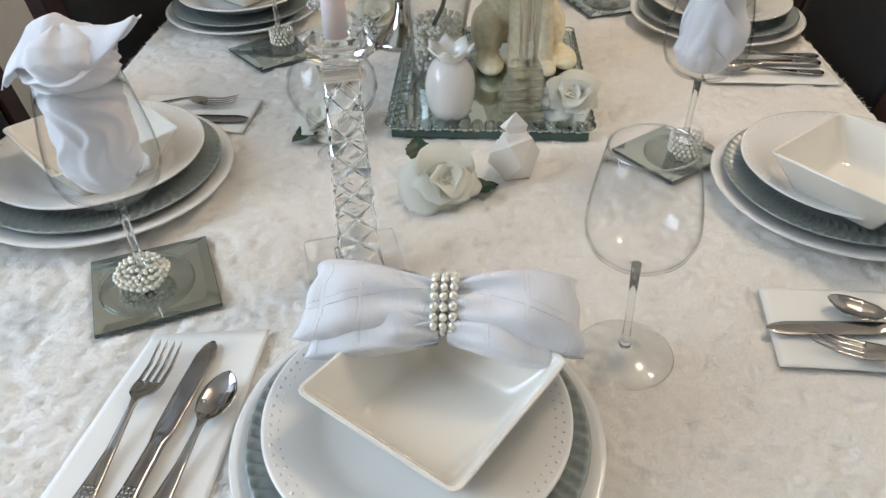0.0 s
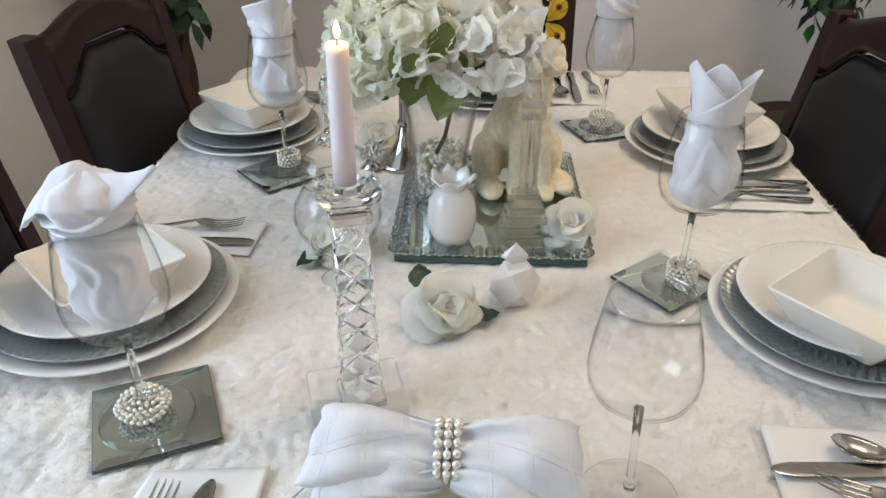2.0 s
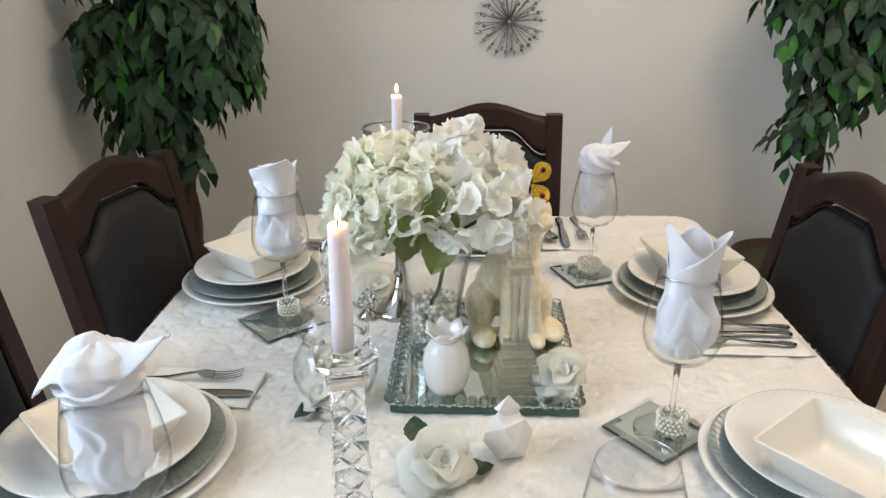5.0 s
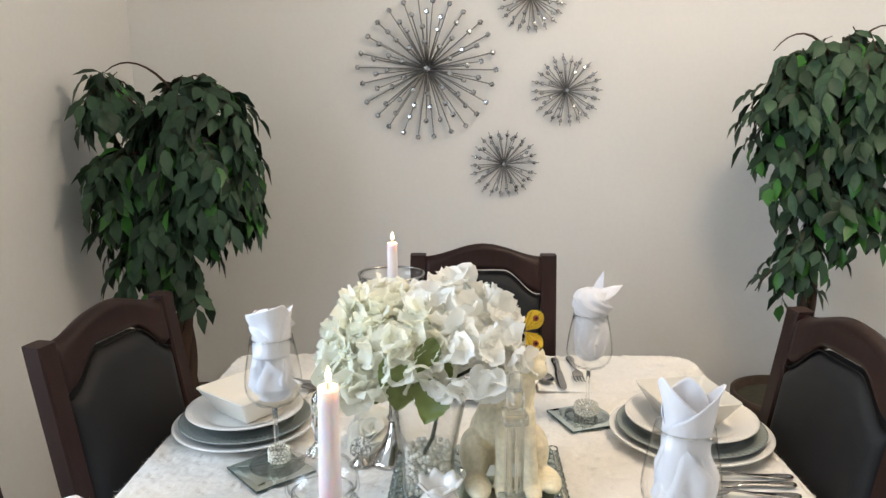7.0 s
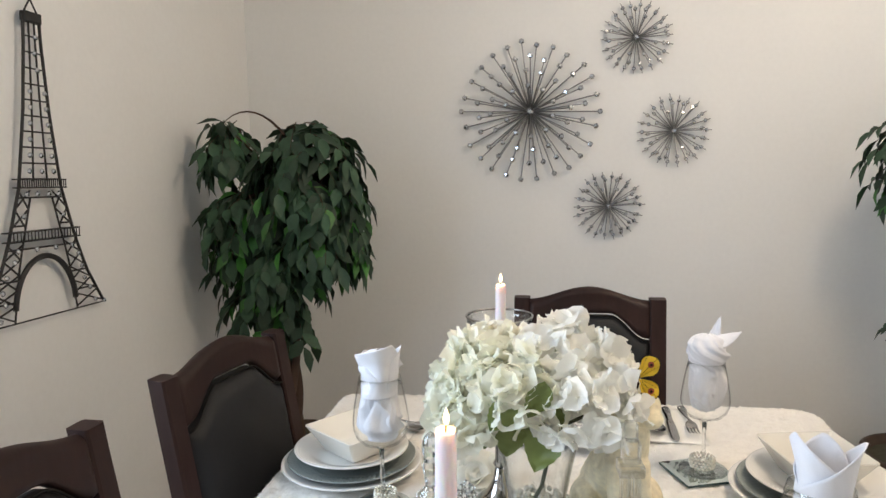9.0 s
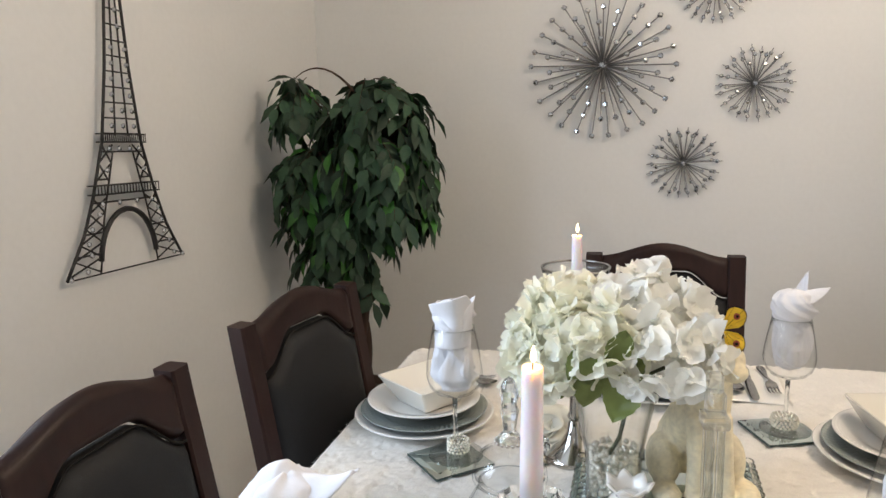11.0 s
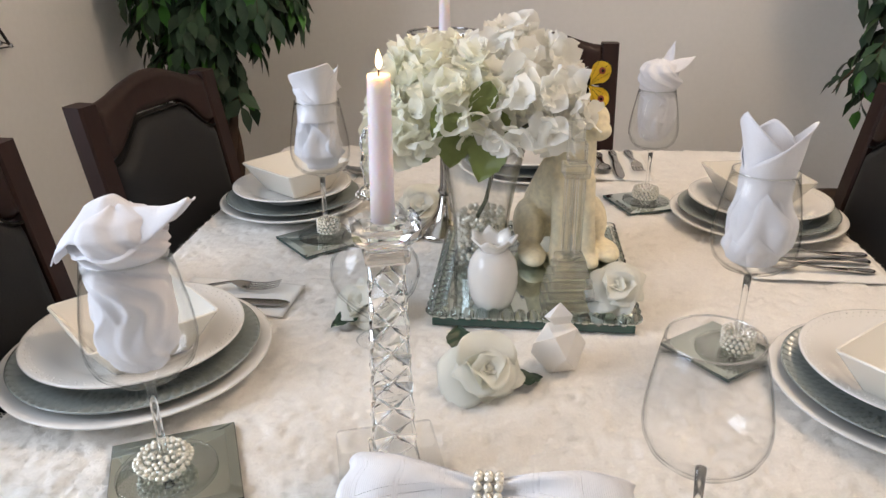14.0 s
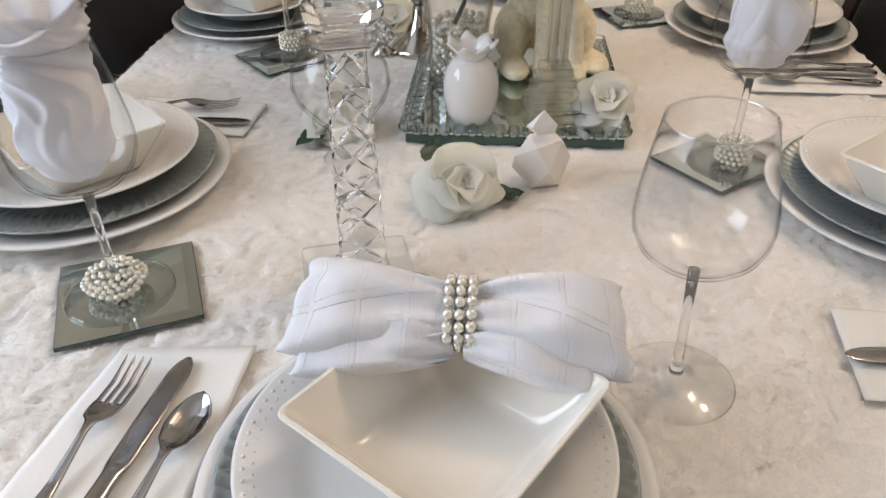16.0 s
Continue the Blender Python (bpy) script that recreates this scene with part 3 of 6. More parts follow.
def square_bowl():
    """A square tapered bowl, wall and floor of real thickness."""
    b = bmesh.new()

    def loop(h, z, r):
        out = []
        for cx, cy, a0 in ((1, -1, -90), (1, 1, 0), (-1, 1, 90), (-1, -1, 180)):
            for k in range(5):
                a = radians(a0 + 90 * k / 4)
                out.append(b.verts.new((cx * (h - r) + r * math.cos(a), cy * (h - r) + r * math.sin(a), z)))
        return out

    loops = [loop(0.044, 0.0, 0.005), loop(0.046, 0.002, 0.005), loop(0.0745, 0.052, 0.008), loop(0.0755, 0.0535, 0.008), loop(0.0750, 0.0550, 0.008), loop(0.0725, 0.0550, 0.007),
             loop(0.0715, 0.0535, 0.007), loop(0.0580, 0.0290, 0.009), loop(0.0530, 0.0200, 0.012), loop(0.0490, 0.0142, 0.015), loop(0.0440, 0.0108, 0.016), loop(0.0380, 0.0098, 0.016)]
    b.faces.new(loops[0][::-1])
    for a, c in zip(loops, loops[1:]):
        for i in range(20):
            j = (i + 1) % 20
            b.faces.new((a[i], a[j], c[j], c[i]))
    b.faces.new(loops[-1])
    ob = solid("square_bowl", b, M_CREAM, "square white porcelain bowl on a stack of plates", "bowl", pose(0, 0, 0), "square bowls")
    return sharp(ob, 50)


def wine_glass(deep=1.0):
    """deep: how far the bowl reaches down from its rim."""
    prof_out = [(0, 0.0), (0.036, 0.0), (0.0475, 0.0006), (0.0492, 0.0018), (0.0475, 0.0026), (0.022, 0.0050), (0.010, 0.0085), (0.0062, 0.0140), (0.0044, 0.026), (0.0038, 0.050), (0.0038, 0.080),
                (0.0046, 0.1170), (0.0085, 0.1235), (0.0215, 0.1262), (0.0350, 0.1312), (0.0444, 0.1402), (0.0492, 0.1520), (0.0503, 0.1625), (0.0493, 0.1750), (0.0462, 0.1940), (0.0417, 0.2155), (0.0368, 0.2370)]
    inner = [(0.0360, 0.2375), (0.0408, 0.2155), (0.0453, 0.194), (0.0484, 0.175), (0.0493, 0.1625), (0.0481, 0.153), (0.0432, 0.1420), (0.0340, 0.1335), (0.0205, 0.1287), (0.0, 0.1272)]
    prof_out, inner = [[(r, 0.237 - (0.237 - z) * deep if z > 0.11 else z) for r, z in p] for p in (prof_out, inner)]
    top = prof_out[11][1]
    g = thing("wine_glass", "clear stemmed wine glass standing beside a plate", "wine glass", pose(0, 0, 0), "wine glasses")
    part("foot", lathe(prof_out[:8] + [(0, 0.0140)], 56), M_VASE, g)
    part("stem", lathe([(0, 0.0142)] + prof_out[7:12] + [(0, top + 0.0005)], 24), M_CRYSTAL, g)
    part("bowl", lathe([(0, top + 0.0007)] + prof_out[11:] + inner, 56), M_GLASS, g)
    part("rim", tube([(0.0364 * math.cos(a), 0.0364 * math.sin(a), 0.2374) for a in np.linspace(0, 2 * math.pi, 57)], 0.0009, 8), M_RIM, g)
    return g


charger, grey, dinner, bowl, glass, full_glass = build_charger(), fluted_plate(), beaded_plate(), square_bowl(), wine_glass(), wine_glass(1.11)
SETTINGS = [((0.018, 0.388), 0, 1), ((-0.406, 0.784), 30, 1.055), ((0.512, 0.775), -40, 1), ((-0.370, 1.360), 80, 0.92), ((0.505, 1.337), 15, 1), ((0.09, 1.625), 0, 1)]
BOWLS = [((0.032, 0.389, 0), 55), ((-0.392, 0.762, 0), 47), ((0.498, 0.717, 0), 40), ((-0.361, 1.367, 0), 54), ((0.500, 1.352, 0), 11), None]
first = True
for (c, turn, size), bw in zip(SETTINGS, BOWLS):
    for src, dz in ((charger, 0.0), (grey, 0.0090), (dinner, 0.0215)):
        m = pose(c[0], c[1], Z + 0.001 + dz, 0, 0, turn) @ Matrix.Diagonal((size, size, 1, 1))
        if first:
            src.matrix_basis = m
        else:
            copy_thing(src, m)
    if bw:
        m = pose(bw[0][0], bw[0][1], Z + 0.0365, 0, 0, bw[1])
        if first:
            bowl.matrix_basis = m
        else:
            copy_thing(bowl, m)
    first = False
GLASSES = [(0.207, 0.499, 0.001), (-0.283, 0.584, 0.0065), (0.341, 0.862, 0.0065), (-0.270, 1.210, 0.0065), (0.322, 1.430, 0.0065)]
for i, (x, y, dz) in enumerate(GLASSES):
    if i == 0:
        glass.matrix_basis = pose(x, y, Z + dz, 0, -2.6, 0) @ Matrix.Diagonal((0.94, 0.94, 0.965, 1))
    elif i == 1:
        full_glass.matrix_basis = pose(x, y, Z + dz)
    else:
        copy_thing(full_glass, pose(x, y, Z + dz) @ Matrix.Scale(0.92 if i == 4 else 1.0, 4))

# mirror tiles under four of the glasses
TILES = [((-0.277, 0.588), 0.124, 24), ((0.324, 0.867), 0.104, 38), ((-0.277, 1.192), 0.115, 42), ((0.314, 1.424), 0.112, 21)]
for (x, y), s, a in TILES:
    t = thing("mirror_tile", "square grey mirrored coaster lying under a wine glass", "coaster", pose(x, y, Z + 0.0005, 0, 0, a), "mirror coasters")
    part("edge", box(s, s, 0.004, 0, (0, 0, 0.002)), M_MIRROR_EDGE, t, smooth=False)
    b = bmesh.new()
    h, i = s / 2 - 0.0005, s / 2 - 0.011
    lo = [b.verts.new((sx * h, sy * h, 0.0044)) for sx, sy in ((-1, -1), (1, -1), (1, 1), (-1, 1))]
    hi = [b.verts.new((sx * i, sy * i, 0.0056)) for sx, sy in ((-1, -1), (1, -1), (1, 1), (-1, 1))]
    b.faces.new(hi)
    for k in range(4):
        b.faces.new((lo[k], lo[(k + 1) % 4], hi[(k + 1) % 4], hi[k]))
    part("mirror", b, M_MIRROR, t, smooth=False)

# ---------------------------------------------------------------- pearl rings
PEARL = mesh_of("pearl", ball(0.0028, sub=2), M_PEARL)


def pearl_ring(place, rows, radius, tilt, count, rise=0.0058, swell=0.0, turn=0):
    t = thing("pearl_ring", "napkin ring of cream pearls round the stem of a wine glass", "napkin ring", pose(*place, tilt, 0, turn), "pearl napkin rings")
    for k in range(rows):
        r = radius * (1 + swell * math.sin(math.pi * (k + 0.5) / rows))
        for i in range(count):
            a = 2 * math.pi * (i + 0.5 * (k % 2)) / count
            part("pearl", PEARL, None, t, m=Matrix.Translation((r * math.cos(a), r * math.sin(a), 0.0036 + k * rise)))
    return t


mound = thing("pearl_ring", "heaped napkin ring of cream pearls round a glass stem", "napkin ring", pose(-0.286, 0.588, Z + 0.0105, 5, 0, 0) @ Matrix.Diagonal((0.92, 0.92, 0.85, 1)), "pearl napkin rings")
for k, (r, cnt) in enumerate(((0.0200, 18), (0.0265, 25), (0.0285, 27), (0.0240, 22), (0.0165, 15), (0.0225, 20), (0.0100, 9))):
    for i in range(cnt):
        a = 2 * math.pi * (i + 0.5 * (k % 2)) / cnt
        part("pearl", PEARL, None, mound, m=Matrix.Translation((r * 1.05 * math.cos(a), r * math.sin(a), 0.0030 + (k if k < 5 else k - 1.6) * 0.0042 + 0.0024 * math.sin(3 * a + k))))
pearl_ring((0.343, 0.862, Z + 0.0105), 4, 0.0195, 0, 18, 0.0062)
pearl_ring((-0.266, 1.211, Z + 0.0105), 4, 0.0185, 0, 17, 0.0062)
pearl_ring((0.320, 1.429, Z + 0.0105), 4, 0.0205, 0, 19, 0.0056, 0.15)

# ---------------------------------------------------------------- napkins


def glass_napkin(label, place, turn, seed, profile, peaks, swirl, fold, drapes=(), wraps=(), size=1.0):
    """A damask napkin stuffed in a glass: a folded column whose corners stand out at the top. profile: (height, radius)."""
    hs, rs = [p[0] for p in profile], [p[1] for p in profile]

    def f(u, v):
        a = 2 * math.pi * u
        z = hs[0] + (hs[-1] - hs[0]) * v
        r = float(np.interp(z, hs, rs))
        q = a + swirl * (1.4 * v + 0.25 * math.sin(9 * v))
        w = noise.noise(Vector((math.cos(q) * 1.3 + seed, math.sin(q) * 1.3, z * 10)))
        w2 = noise.noise(Vector((math.cos(q) * 2.4 + seed, math.sin(q) * 2.4 + 5, z * 22)))
        crease = 0.35 - abs(noise.noise(Vector((math.cos(q) * 1.7 + seed, math.sin(q) * 1.7, z * 16 + 9)))) ** 0.55
        r *= 1 + fold * (0.7 * w + 0.4 * w2 + 0.9 * crease)
        r = min(r, float(np.interp(z, [0.120, 0.127, 0.137, 0.150, 0.161, 0.174, 0.193, 0.2155, 0.2375, 0.3], [0.001, 0.0300, 0.0415, 0.0465, 0.0480, 0.0465, 0.0430, 0.0385, 0.0350, 0.09])))
        return Vector((r * math.cos(a), r * math.sin(a), z + 0.004 * w))

    t = thing("cloth_napkin", label, "napkin", pose(*place, 0, 0, turn) @ Matrix.Scale(size, 4), "napkins in the glasses")

    def thick(ob):
        md = ob.modifiers.new("thick", "SOLIDIFY")
        md.thickness, md.offset = 0.0012, 0

    thick(part("rolled_cloth", surface(f, 96, 80, True), M_LINEN, t))
    for ang, base_z, length, width, lean, curl in peaks:
        d, s = Vector((math.cos(ang), math.sin(ang), 0)), Vector((-math.sin(ang), math.cos(ang), 0))

        def flap(u, v):
            w = width * (1 - v) ** 0.75 * (1 - 0.25 * math.sin(math.pi * v))
            x = (u - 0.5) * 2
            out = d * (0.020 + length * math.sin(lean) * v + curl * v * v) + s * (w * x)
            rise = length * math.cos(lean) * v - 0.25 * width * x * x * (1 - v)
            n = noise.noise(Vector((u * 2.3 + seed, v * 2.1, ang)))
            return out - d * (0.010 * x * x * (1 - v) - 0.008 * n) + Vector((0, 0, base_z + rise + 0.004 * n))

        thick(part("corner", surface(flap, 14, 16), M_LINEN, t))
    for ang, span, z_low, z_edge, z_tip, grow, lean, pk in wraps:

        def wrap(u, v):
            a = ang + (u - 0.5) * span
            top = z_edge + (z_tip - z_edge) * (u / pk if u < pk else (1 - u) / (1 - pk)) ** 0.85
            z = max(0.1255, z_low + (top - z_low) * v)
            r = max(0.026, float(np.interp(min(z, 0.205), hs, rs)) - 0.10 * max(0, min(z, 0.235) - 0.205)) * grow + lean * max(0, z - 0.235) + 0.006 * noise.noise(Vector((u * 3.1 + seed, z * 26, ang)))
            lim = float(np.interp(z, [0.120, 0.127, 0.137, 0.150, 0.161, 0.174, 0.193, 0.2155, 0.2375, 0.26], [0.001, 0.0265, 0.0375, 0.044, 0.0463, 0.0457, 0.0427, 0.0382, 0.0345, 0.2]))
            r = min(r * (1 + 0.10 * math.sin(math.pi * v) * math.sin(4 * math.pi * u)), lim)
            return Vector((r * math.cos(a), r * math.sin(a), z))

        thick(part("corner", surface(wrap, 28, 32), M_LINEN, t))
    for line, wide, drop in drapes:
        xs = np.linspace(0, 1, len(line))

        def drape(u, v):
            x = float(np.interp(u, xs, [p[0] for p in line]))
            z = float(np.interp(u, xs, [p[1] for p in line]))
            s = v * 2 - 1
            w = math.sin(math.pi * min(0.985, max(0.015, u))) ** 0.6
            n = noise.noise(Vector((x * 20 + seed, s * 1.0, 2.0)))
            return Vector((x + 0.004 * n, wide * w * s, z - drop * w * abs(s) ** 1.4 + 0.007 * n * w - 0.003 * math.sin(7 * u + 3 * s)))

        thick(part("draped_corner", surface(drape, 40, 20), M_LINEN, t))
    return t


G = GLASSES
D = math.radians
glass_napkin("white damask napkin stuffed in a wine glass, corners draped outwards", (G[1][0], G[1][1], Z + 0.0065), 0, 1.3,
             [(0.123, 0.010), (0.130, 0.022), (0.150, 0.034), (0.175, 0.036), (0.205, 0.034), (0.225, 0.034), (0.245, 0.038), (0.262, 0.037), (0.273, 0.027), (0.281, 0.004)],
             [], 3.0, 0.22, [([(-0.066, 0.229), (-0.044, 0.262), (-0.026, 0.283), (-0.008, 0.287), (0.012, 0.276), (0.040, 0.280), (0.068, 0.291)], 0.036, 0.026), ([(-0.042, 0.240), (-0.010, 0.258), (0.020, 0.264), (0.040, 0.262)], 0.044, 0.012)])
glass_napkin("white damask napkin folded into points in a wine glass", (G[2][0], G[2][1], Z + 0.0065), 0, 4.1,
             [(0.123, 0.010), (0.130, 0.024), (0.150, 0.035), (0.180, 0.034), (0.205, 0.027), (0.216, 0.022), (0.224, 0.014), (0.229, 0.004)],
             [], 0.6, 0.14, (), [(D(200), D(250), 0.122, 0.236, 0.308, 1.04, 0.12, 0.50), (D(80), D(200), 0.150, 0.246, 0.290, 0.98, 0.15, 0.45), (D(-40), D(250), 0.118, 0.234, 0.298, 1.10, 0.28, 0.62), (D(-75), D(130), 0.116, 0.150, 0.226, 1.14, 0.0, 0.25), (D(-120), D(120), 0.114, 0.140, 0.188, 1.18, 0.0, 0.35)])
glass_napkin("white napkin twisted into a wine glass, one corner upright", (G[3][0], G[3][1], Z + 0.0065), 0, 7.7,
             [(0.123, 0.008), (0.130, 0.022), (0.150, 0.036), (0.175, 0.034), (0.205, 0.027), (0.220, 0.024), (0.235, 0.028), (0.255, 0.033), (0.270, 0.030), (0.281, 0.018), (0.286, 0.004)],
             [], 2.5, 0.42, (), [(D(-105), D(200), 0.206, 0.268, 0.304, 1.18, 0.20, 0.80), (D(20), D(150), 0.206, 0.262, 0.296, 1.12, 0.14, 0.35), (D(150), D(170), 0.206, 0.258, 0.280, 1.10, 0.12, 0.5), (D(-60), D(150), 0.118, 0.140, 0.205, 1.08, 0.0, 0.3)])
glass_napkin("white napkin rolled in a wine glass with a pointed top", (G[4][0], G[4][1], Z + 0.0065), 0, 9.2,
             [(0.132, 0.014), (0.150, 0.028), (0.180, 0.034), (0.215, 0.032), (0.232, 0.033), (0.255, 0.038), (0.275, 0.037), (0.289, 0.026), (0.297, 0.006)],
             [(D(35), 0.268, 0.062, 0.030, 0.25, 0.0)], 2.6, 0.40, [([(-0.034, 0.284), (-0.010, 0.298), (0.022, 0.292), (0.066, 0.302)], 0.030, 0.022)],
             [(D(210), D(220), 0.150, 0.246, 0.282, 1.06, 0.10, 0.3), (D(-40), D(210), 0.145, 0.240, 0.276, 1.12, 0.12, 0.75), (D(-110), D(110), 0.140, 0.160, 0.205, 1.12, 0.0, 0.6)], 0.92)

# the napkin tied into a bow on the near setting
M_DAMASK = material("damask", (0.81, 0.81, 0.83), 0.8, spec=0.2, vary=0.02, scale=20, bump=0.15, bump_scale=900, sheen=0.2)
nt = M_DAMASK.node_tree
nd, lk = nt.nodes, nt.links
tc = nd.new("ShaderNodeTexCoord")
br = nd.new("ShaderNodeTexBrick")
br.offset, br.inputs["Scale"].default_value = 0.0, 1.0
br.inputs["Brick Width"].default_value, br.inputs["Row Height"].default_value, br.inputs["Mortar Size"].default_value = 0.036, 0.032, 0.0022
lk.new(tc.outputs["UV"], br.inputs["Vector"])
wv = nd.new("ShaderNodeTexWave")
wv.inputs["Scale"].default_value = 160
lk.new(tc.outputs["UV"], wv.inputs["Vector"])
ad = nd.new("ShaderNodeMath")
ad.operation = "MULTIPLY_ADD"
ad.inputs[1].default_value = 0.03
lk.new(wv.outputs["Fac"], ad.inputs[0])
lk.new(br.outputs["Fac"], ad.inputs[2])
b2 = nd.new("ShaderNodeBump")
b2.inputs["Strength"].default_value, b2.inputs["Distance"].default_value = 1.0, 0.0045
lk.new(ad.outputs[0], b2.inputs["Height"])
lk.new(b2.outputs[0], nd["Principled BSDF"].inputs["Normal"])

bow = thing("bow_napkin", "white damask napkin gathered into a bow on a bowl", "napkin", pose(0.038, 0.449, Z + 0.109, 0, 0, -2) @ Matrix.Diagonal((0.87, 0.92, 0.92, 1)))


def bow_loop(sign, seed, length, drop, name, big=1.0, shift=(0, 0, 0)):
    """One half of the bow: a flattened tube that swells from the gathered knot to a wide folded end."""
    n_a, n_s = 56, 40
    b = bmesh.new()
    uv_l = b.loops.layers.uv.new("UVMap")
    grid = []
    for i in range(n_s + 1):
        s = i / n_s
        x = sign * (0.004 + length * s)
        tall = (0.020 + 0.018 * min(1, s * 1.5) ** 0.8) * big * (1 - 0.05 * (max(0, s - 0.90) / 0.10) ** 2)
        thick = (0.010 + 0.012 * math.sin(math.pi * min(1, s * 0.95)) + 0.004 * s) * (1 if s < 0.93 else math.sqrt(max(0.02, 1 - ((s - 0.93) / 0.07) ** 2)))
        col = []
        for k in range(n_a):
            a = 2 * math.pi * k / n_a
            ca, sa = math.cos(a), math.sin(a)
            h = tall * (abs(ca) ** 0.9) * (1 if ca > 0 else -1)
            t = thick * (abs(sa) ** 0.8) * (1 if sa > 0 else -1)
            gather = max(0, 1 - s * 1.9)
            fo = gather * 0.0040 * math.sin(9 * a + seed) + 0.0030 * math.sin(5 * ca + 2.2 * s * sign + seed) * (1 - 0.6 * s) + 0.0055 * noise.noise(Vector((s * 3 + seed, ca * 1.6, sa * 1.6)))
            fo *= min(1, (1 - s) / 0.15)
            crease = -0.007 * math.exp(-((ca - (0.35 - 0.8 * s)) / 0.22) ** 2) * math.exp(-s * 2.2) * (sa < 0)
            t2 = t + (fo + crease) * (1 if sa < 0 else -1) * -1
            # face leans back: the upper edge lies further from the camera
            y = 0.83 * h + 0.55 * t2
            z = 0.55 * h - 0.83 * t2 - drop * s * s
            col.append(b.verts.new((x - (0.26 if sign < 0 else 0.12) * sign * h * s * s + 0.004 * noise.noise(Vector((ca * 2, sa * 2, seed))) * s, y, z)))
        grid.append(col)
    for i in range(n_s):
        for k in range(n_a):
            fc = b.faces.new((grid[i][k], grid[i + 1][k], grid[i + 1][(k + 1) % n_a], grid[i][(k + 1) % n_a]))
            for lp, (uu, vv) in zip(fc.loops, ((i, k), (i + 1, k), (i + 1, k + 1), (i, k + 1))):
                lp[uv_l].uv = (uu / n_s * length, vv / n_a * 0.18 * (0.85 + 0.15 * uu / n_s))
    end = grid[-1]
    for k in range(n_a // 2):
        face = [end[k], end[k + 1], end[n_a - k - 1], end[(n_a - k) % n_a]]
        b.faces.new(list(dict.fromkeys(face)))
    bmesh.ops.recalc_face_normals(b, faces=b.faces)
    return part(name, b, M_DAMASK, bow, m=Matrix.Translation(shift))


bow_loop(-1, 0.4, 0.126, 0.002, "loop")
bow_loop(1, 2.2, 0.122, 0.010, "loop")
# the under layer of each half, which shows below the upper one
bow_loop(-1, 1.7, 0.116, 0.006, "under_loop", 0.86, (0, -0.013, -0.013))
bow_loop(1, 3.9, 0.096, 0.006, "under_loop", 0.88, (0, -0.012, -0.012))


ring = part("pearl_band", tube([(0, 0.023 * math.cos(a) * 0.83 + 0.016 * math.sin(a) * 0.55, 0.023 * math.cos(a) * 0.55 - 0.016 * math.sin(a) * 0.83) for a in np.linspace(0, 2 * math.pi, 40)], 0.0012, 6), M_CHROME, bow, "band strung with cream pearls")
BIGPEARL = mesh_of("pearl", ball(0.0044, sub=2), M_PEARL)
for row in (-0.0088, 0, 0.0088):
    for i in range(17):
        a = 2 * math.pi * (i + 0.12 * (row > 0)) / 17
        h, t = 0.0255 * math.cos(a), 0.018 * math.sin(a)
        if not -0.06 < h / 0.0255 - 0.55 < 0.06 or t > 0:
            part("pearl", BIGPEARL, None, ring, m=Matrix.Translation((row, 0.83 * h + 0.55 * t, 0.55 * h - 0.83 * t)))
h, t = 0.014, -0.017
part("clasp", box(0.024, 0.003, 0.003, 0.001, (0, 0.83 * h + 0.55 * t, 0.55 * h - 0.83 * t)), M_SILVER, ring)

# ---------------------------------------------------------------- cutlery and paper napkins


def strip(stations, nx=10):
    """A forged strip along +y from stations (y, half width, z, thickness, hollow)."""
    ys = [s[0] for s in stations]
    fine = np.linspace(ys[0], ys[-1], 60)
    cols = [np.interp(fine, ys, [s[k] for s in stations]) for k in range(1, 5)]
    b = bmesh.new()
    up, dn = [], []
    for y, w, z, th, ho in zip(fine, *cols):
        ru, rd = [], []
        for i in range(nx + 1):
            x = 2 * i / nx - 1
            dip = ho * (x * x - 1)
            e = th * 0.5 * math.sqrt(max(0.05, 1 - x ** 4))
            ru.append(b.verts.new((x * w, y, z + dip + e)))
            rd.append(b.verts.new((x * w, y, z + dip - e)))
        up.append(ru)
        dn.append(rd)
    for j in range(len(fine) - 1):
        for i in range(nx):
            b.faces.new((up[j][i], up[j][i + 1], up[j + 1][i + 1], up[j + 1][i]))
            b.faces.new((dn[j][i], dn[j + 1][i], dn[j + 1][i + 1], dn[j][i + 1]))
        b.faces.new((up[j][0], up[j + 1][0], dn[j + 1][0], dn[j][0]))
        b.faces.new((up[j][nx], dn[j][nx], dn[j + 1][nx], up[j + 1][nx]))
    b.faces.new(up[0] + dn[0][::-1])
    b.faces.new((up[-1] + dn[-1][::-1])[::-1])
    bmesh.ops.recalc_face_normals(b, faces=b.faces)
    return b


HANDLE = [(0.0, 0.0030, 0.004, 0.0024, 0), (0.004, 0.0080, 0.004, 0.003, 0), (0.020, 0.0105, 0.004, 0.0034, 0), (0.045, 0.0075, 0.0045, 0.0032, 0), (0.075, 0.0045, 0.006, 0.0034, 0)]


def scrolls(y0, y1, w, z):
    """Raised ornament on the handle's end."""
    b = bmesh.new()
    k = 0
    y = y0
    while y < y1:
        for sx in (-0.55, 0.0, 0.55):
            bmesh.ops.create_icosphere(b, subdivisions=1, radius=0.0017, matrix=Matrix.Translation((sx * w * (1 if k % 2 else 0.8), y, z)) @ Matrix.Diagonal((1, 1.3, 0.6, 1)))
        y += 0.0042
        k += 1
    return b


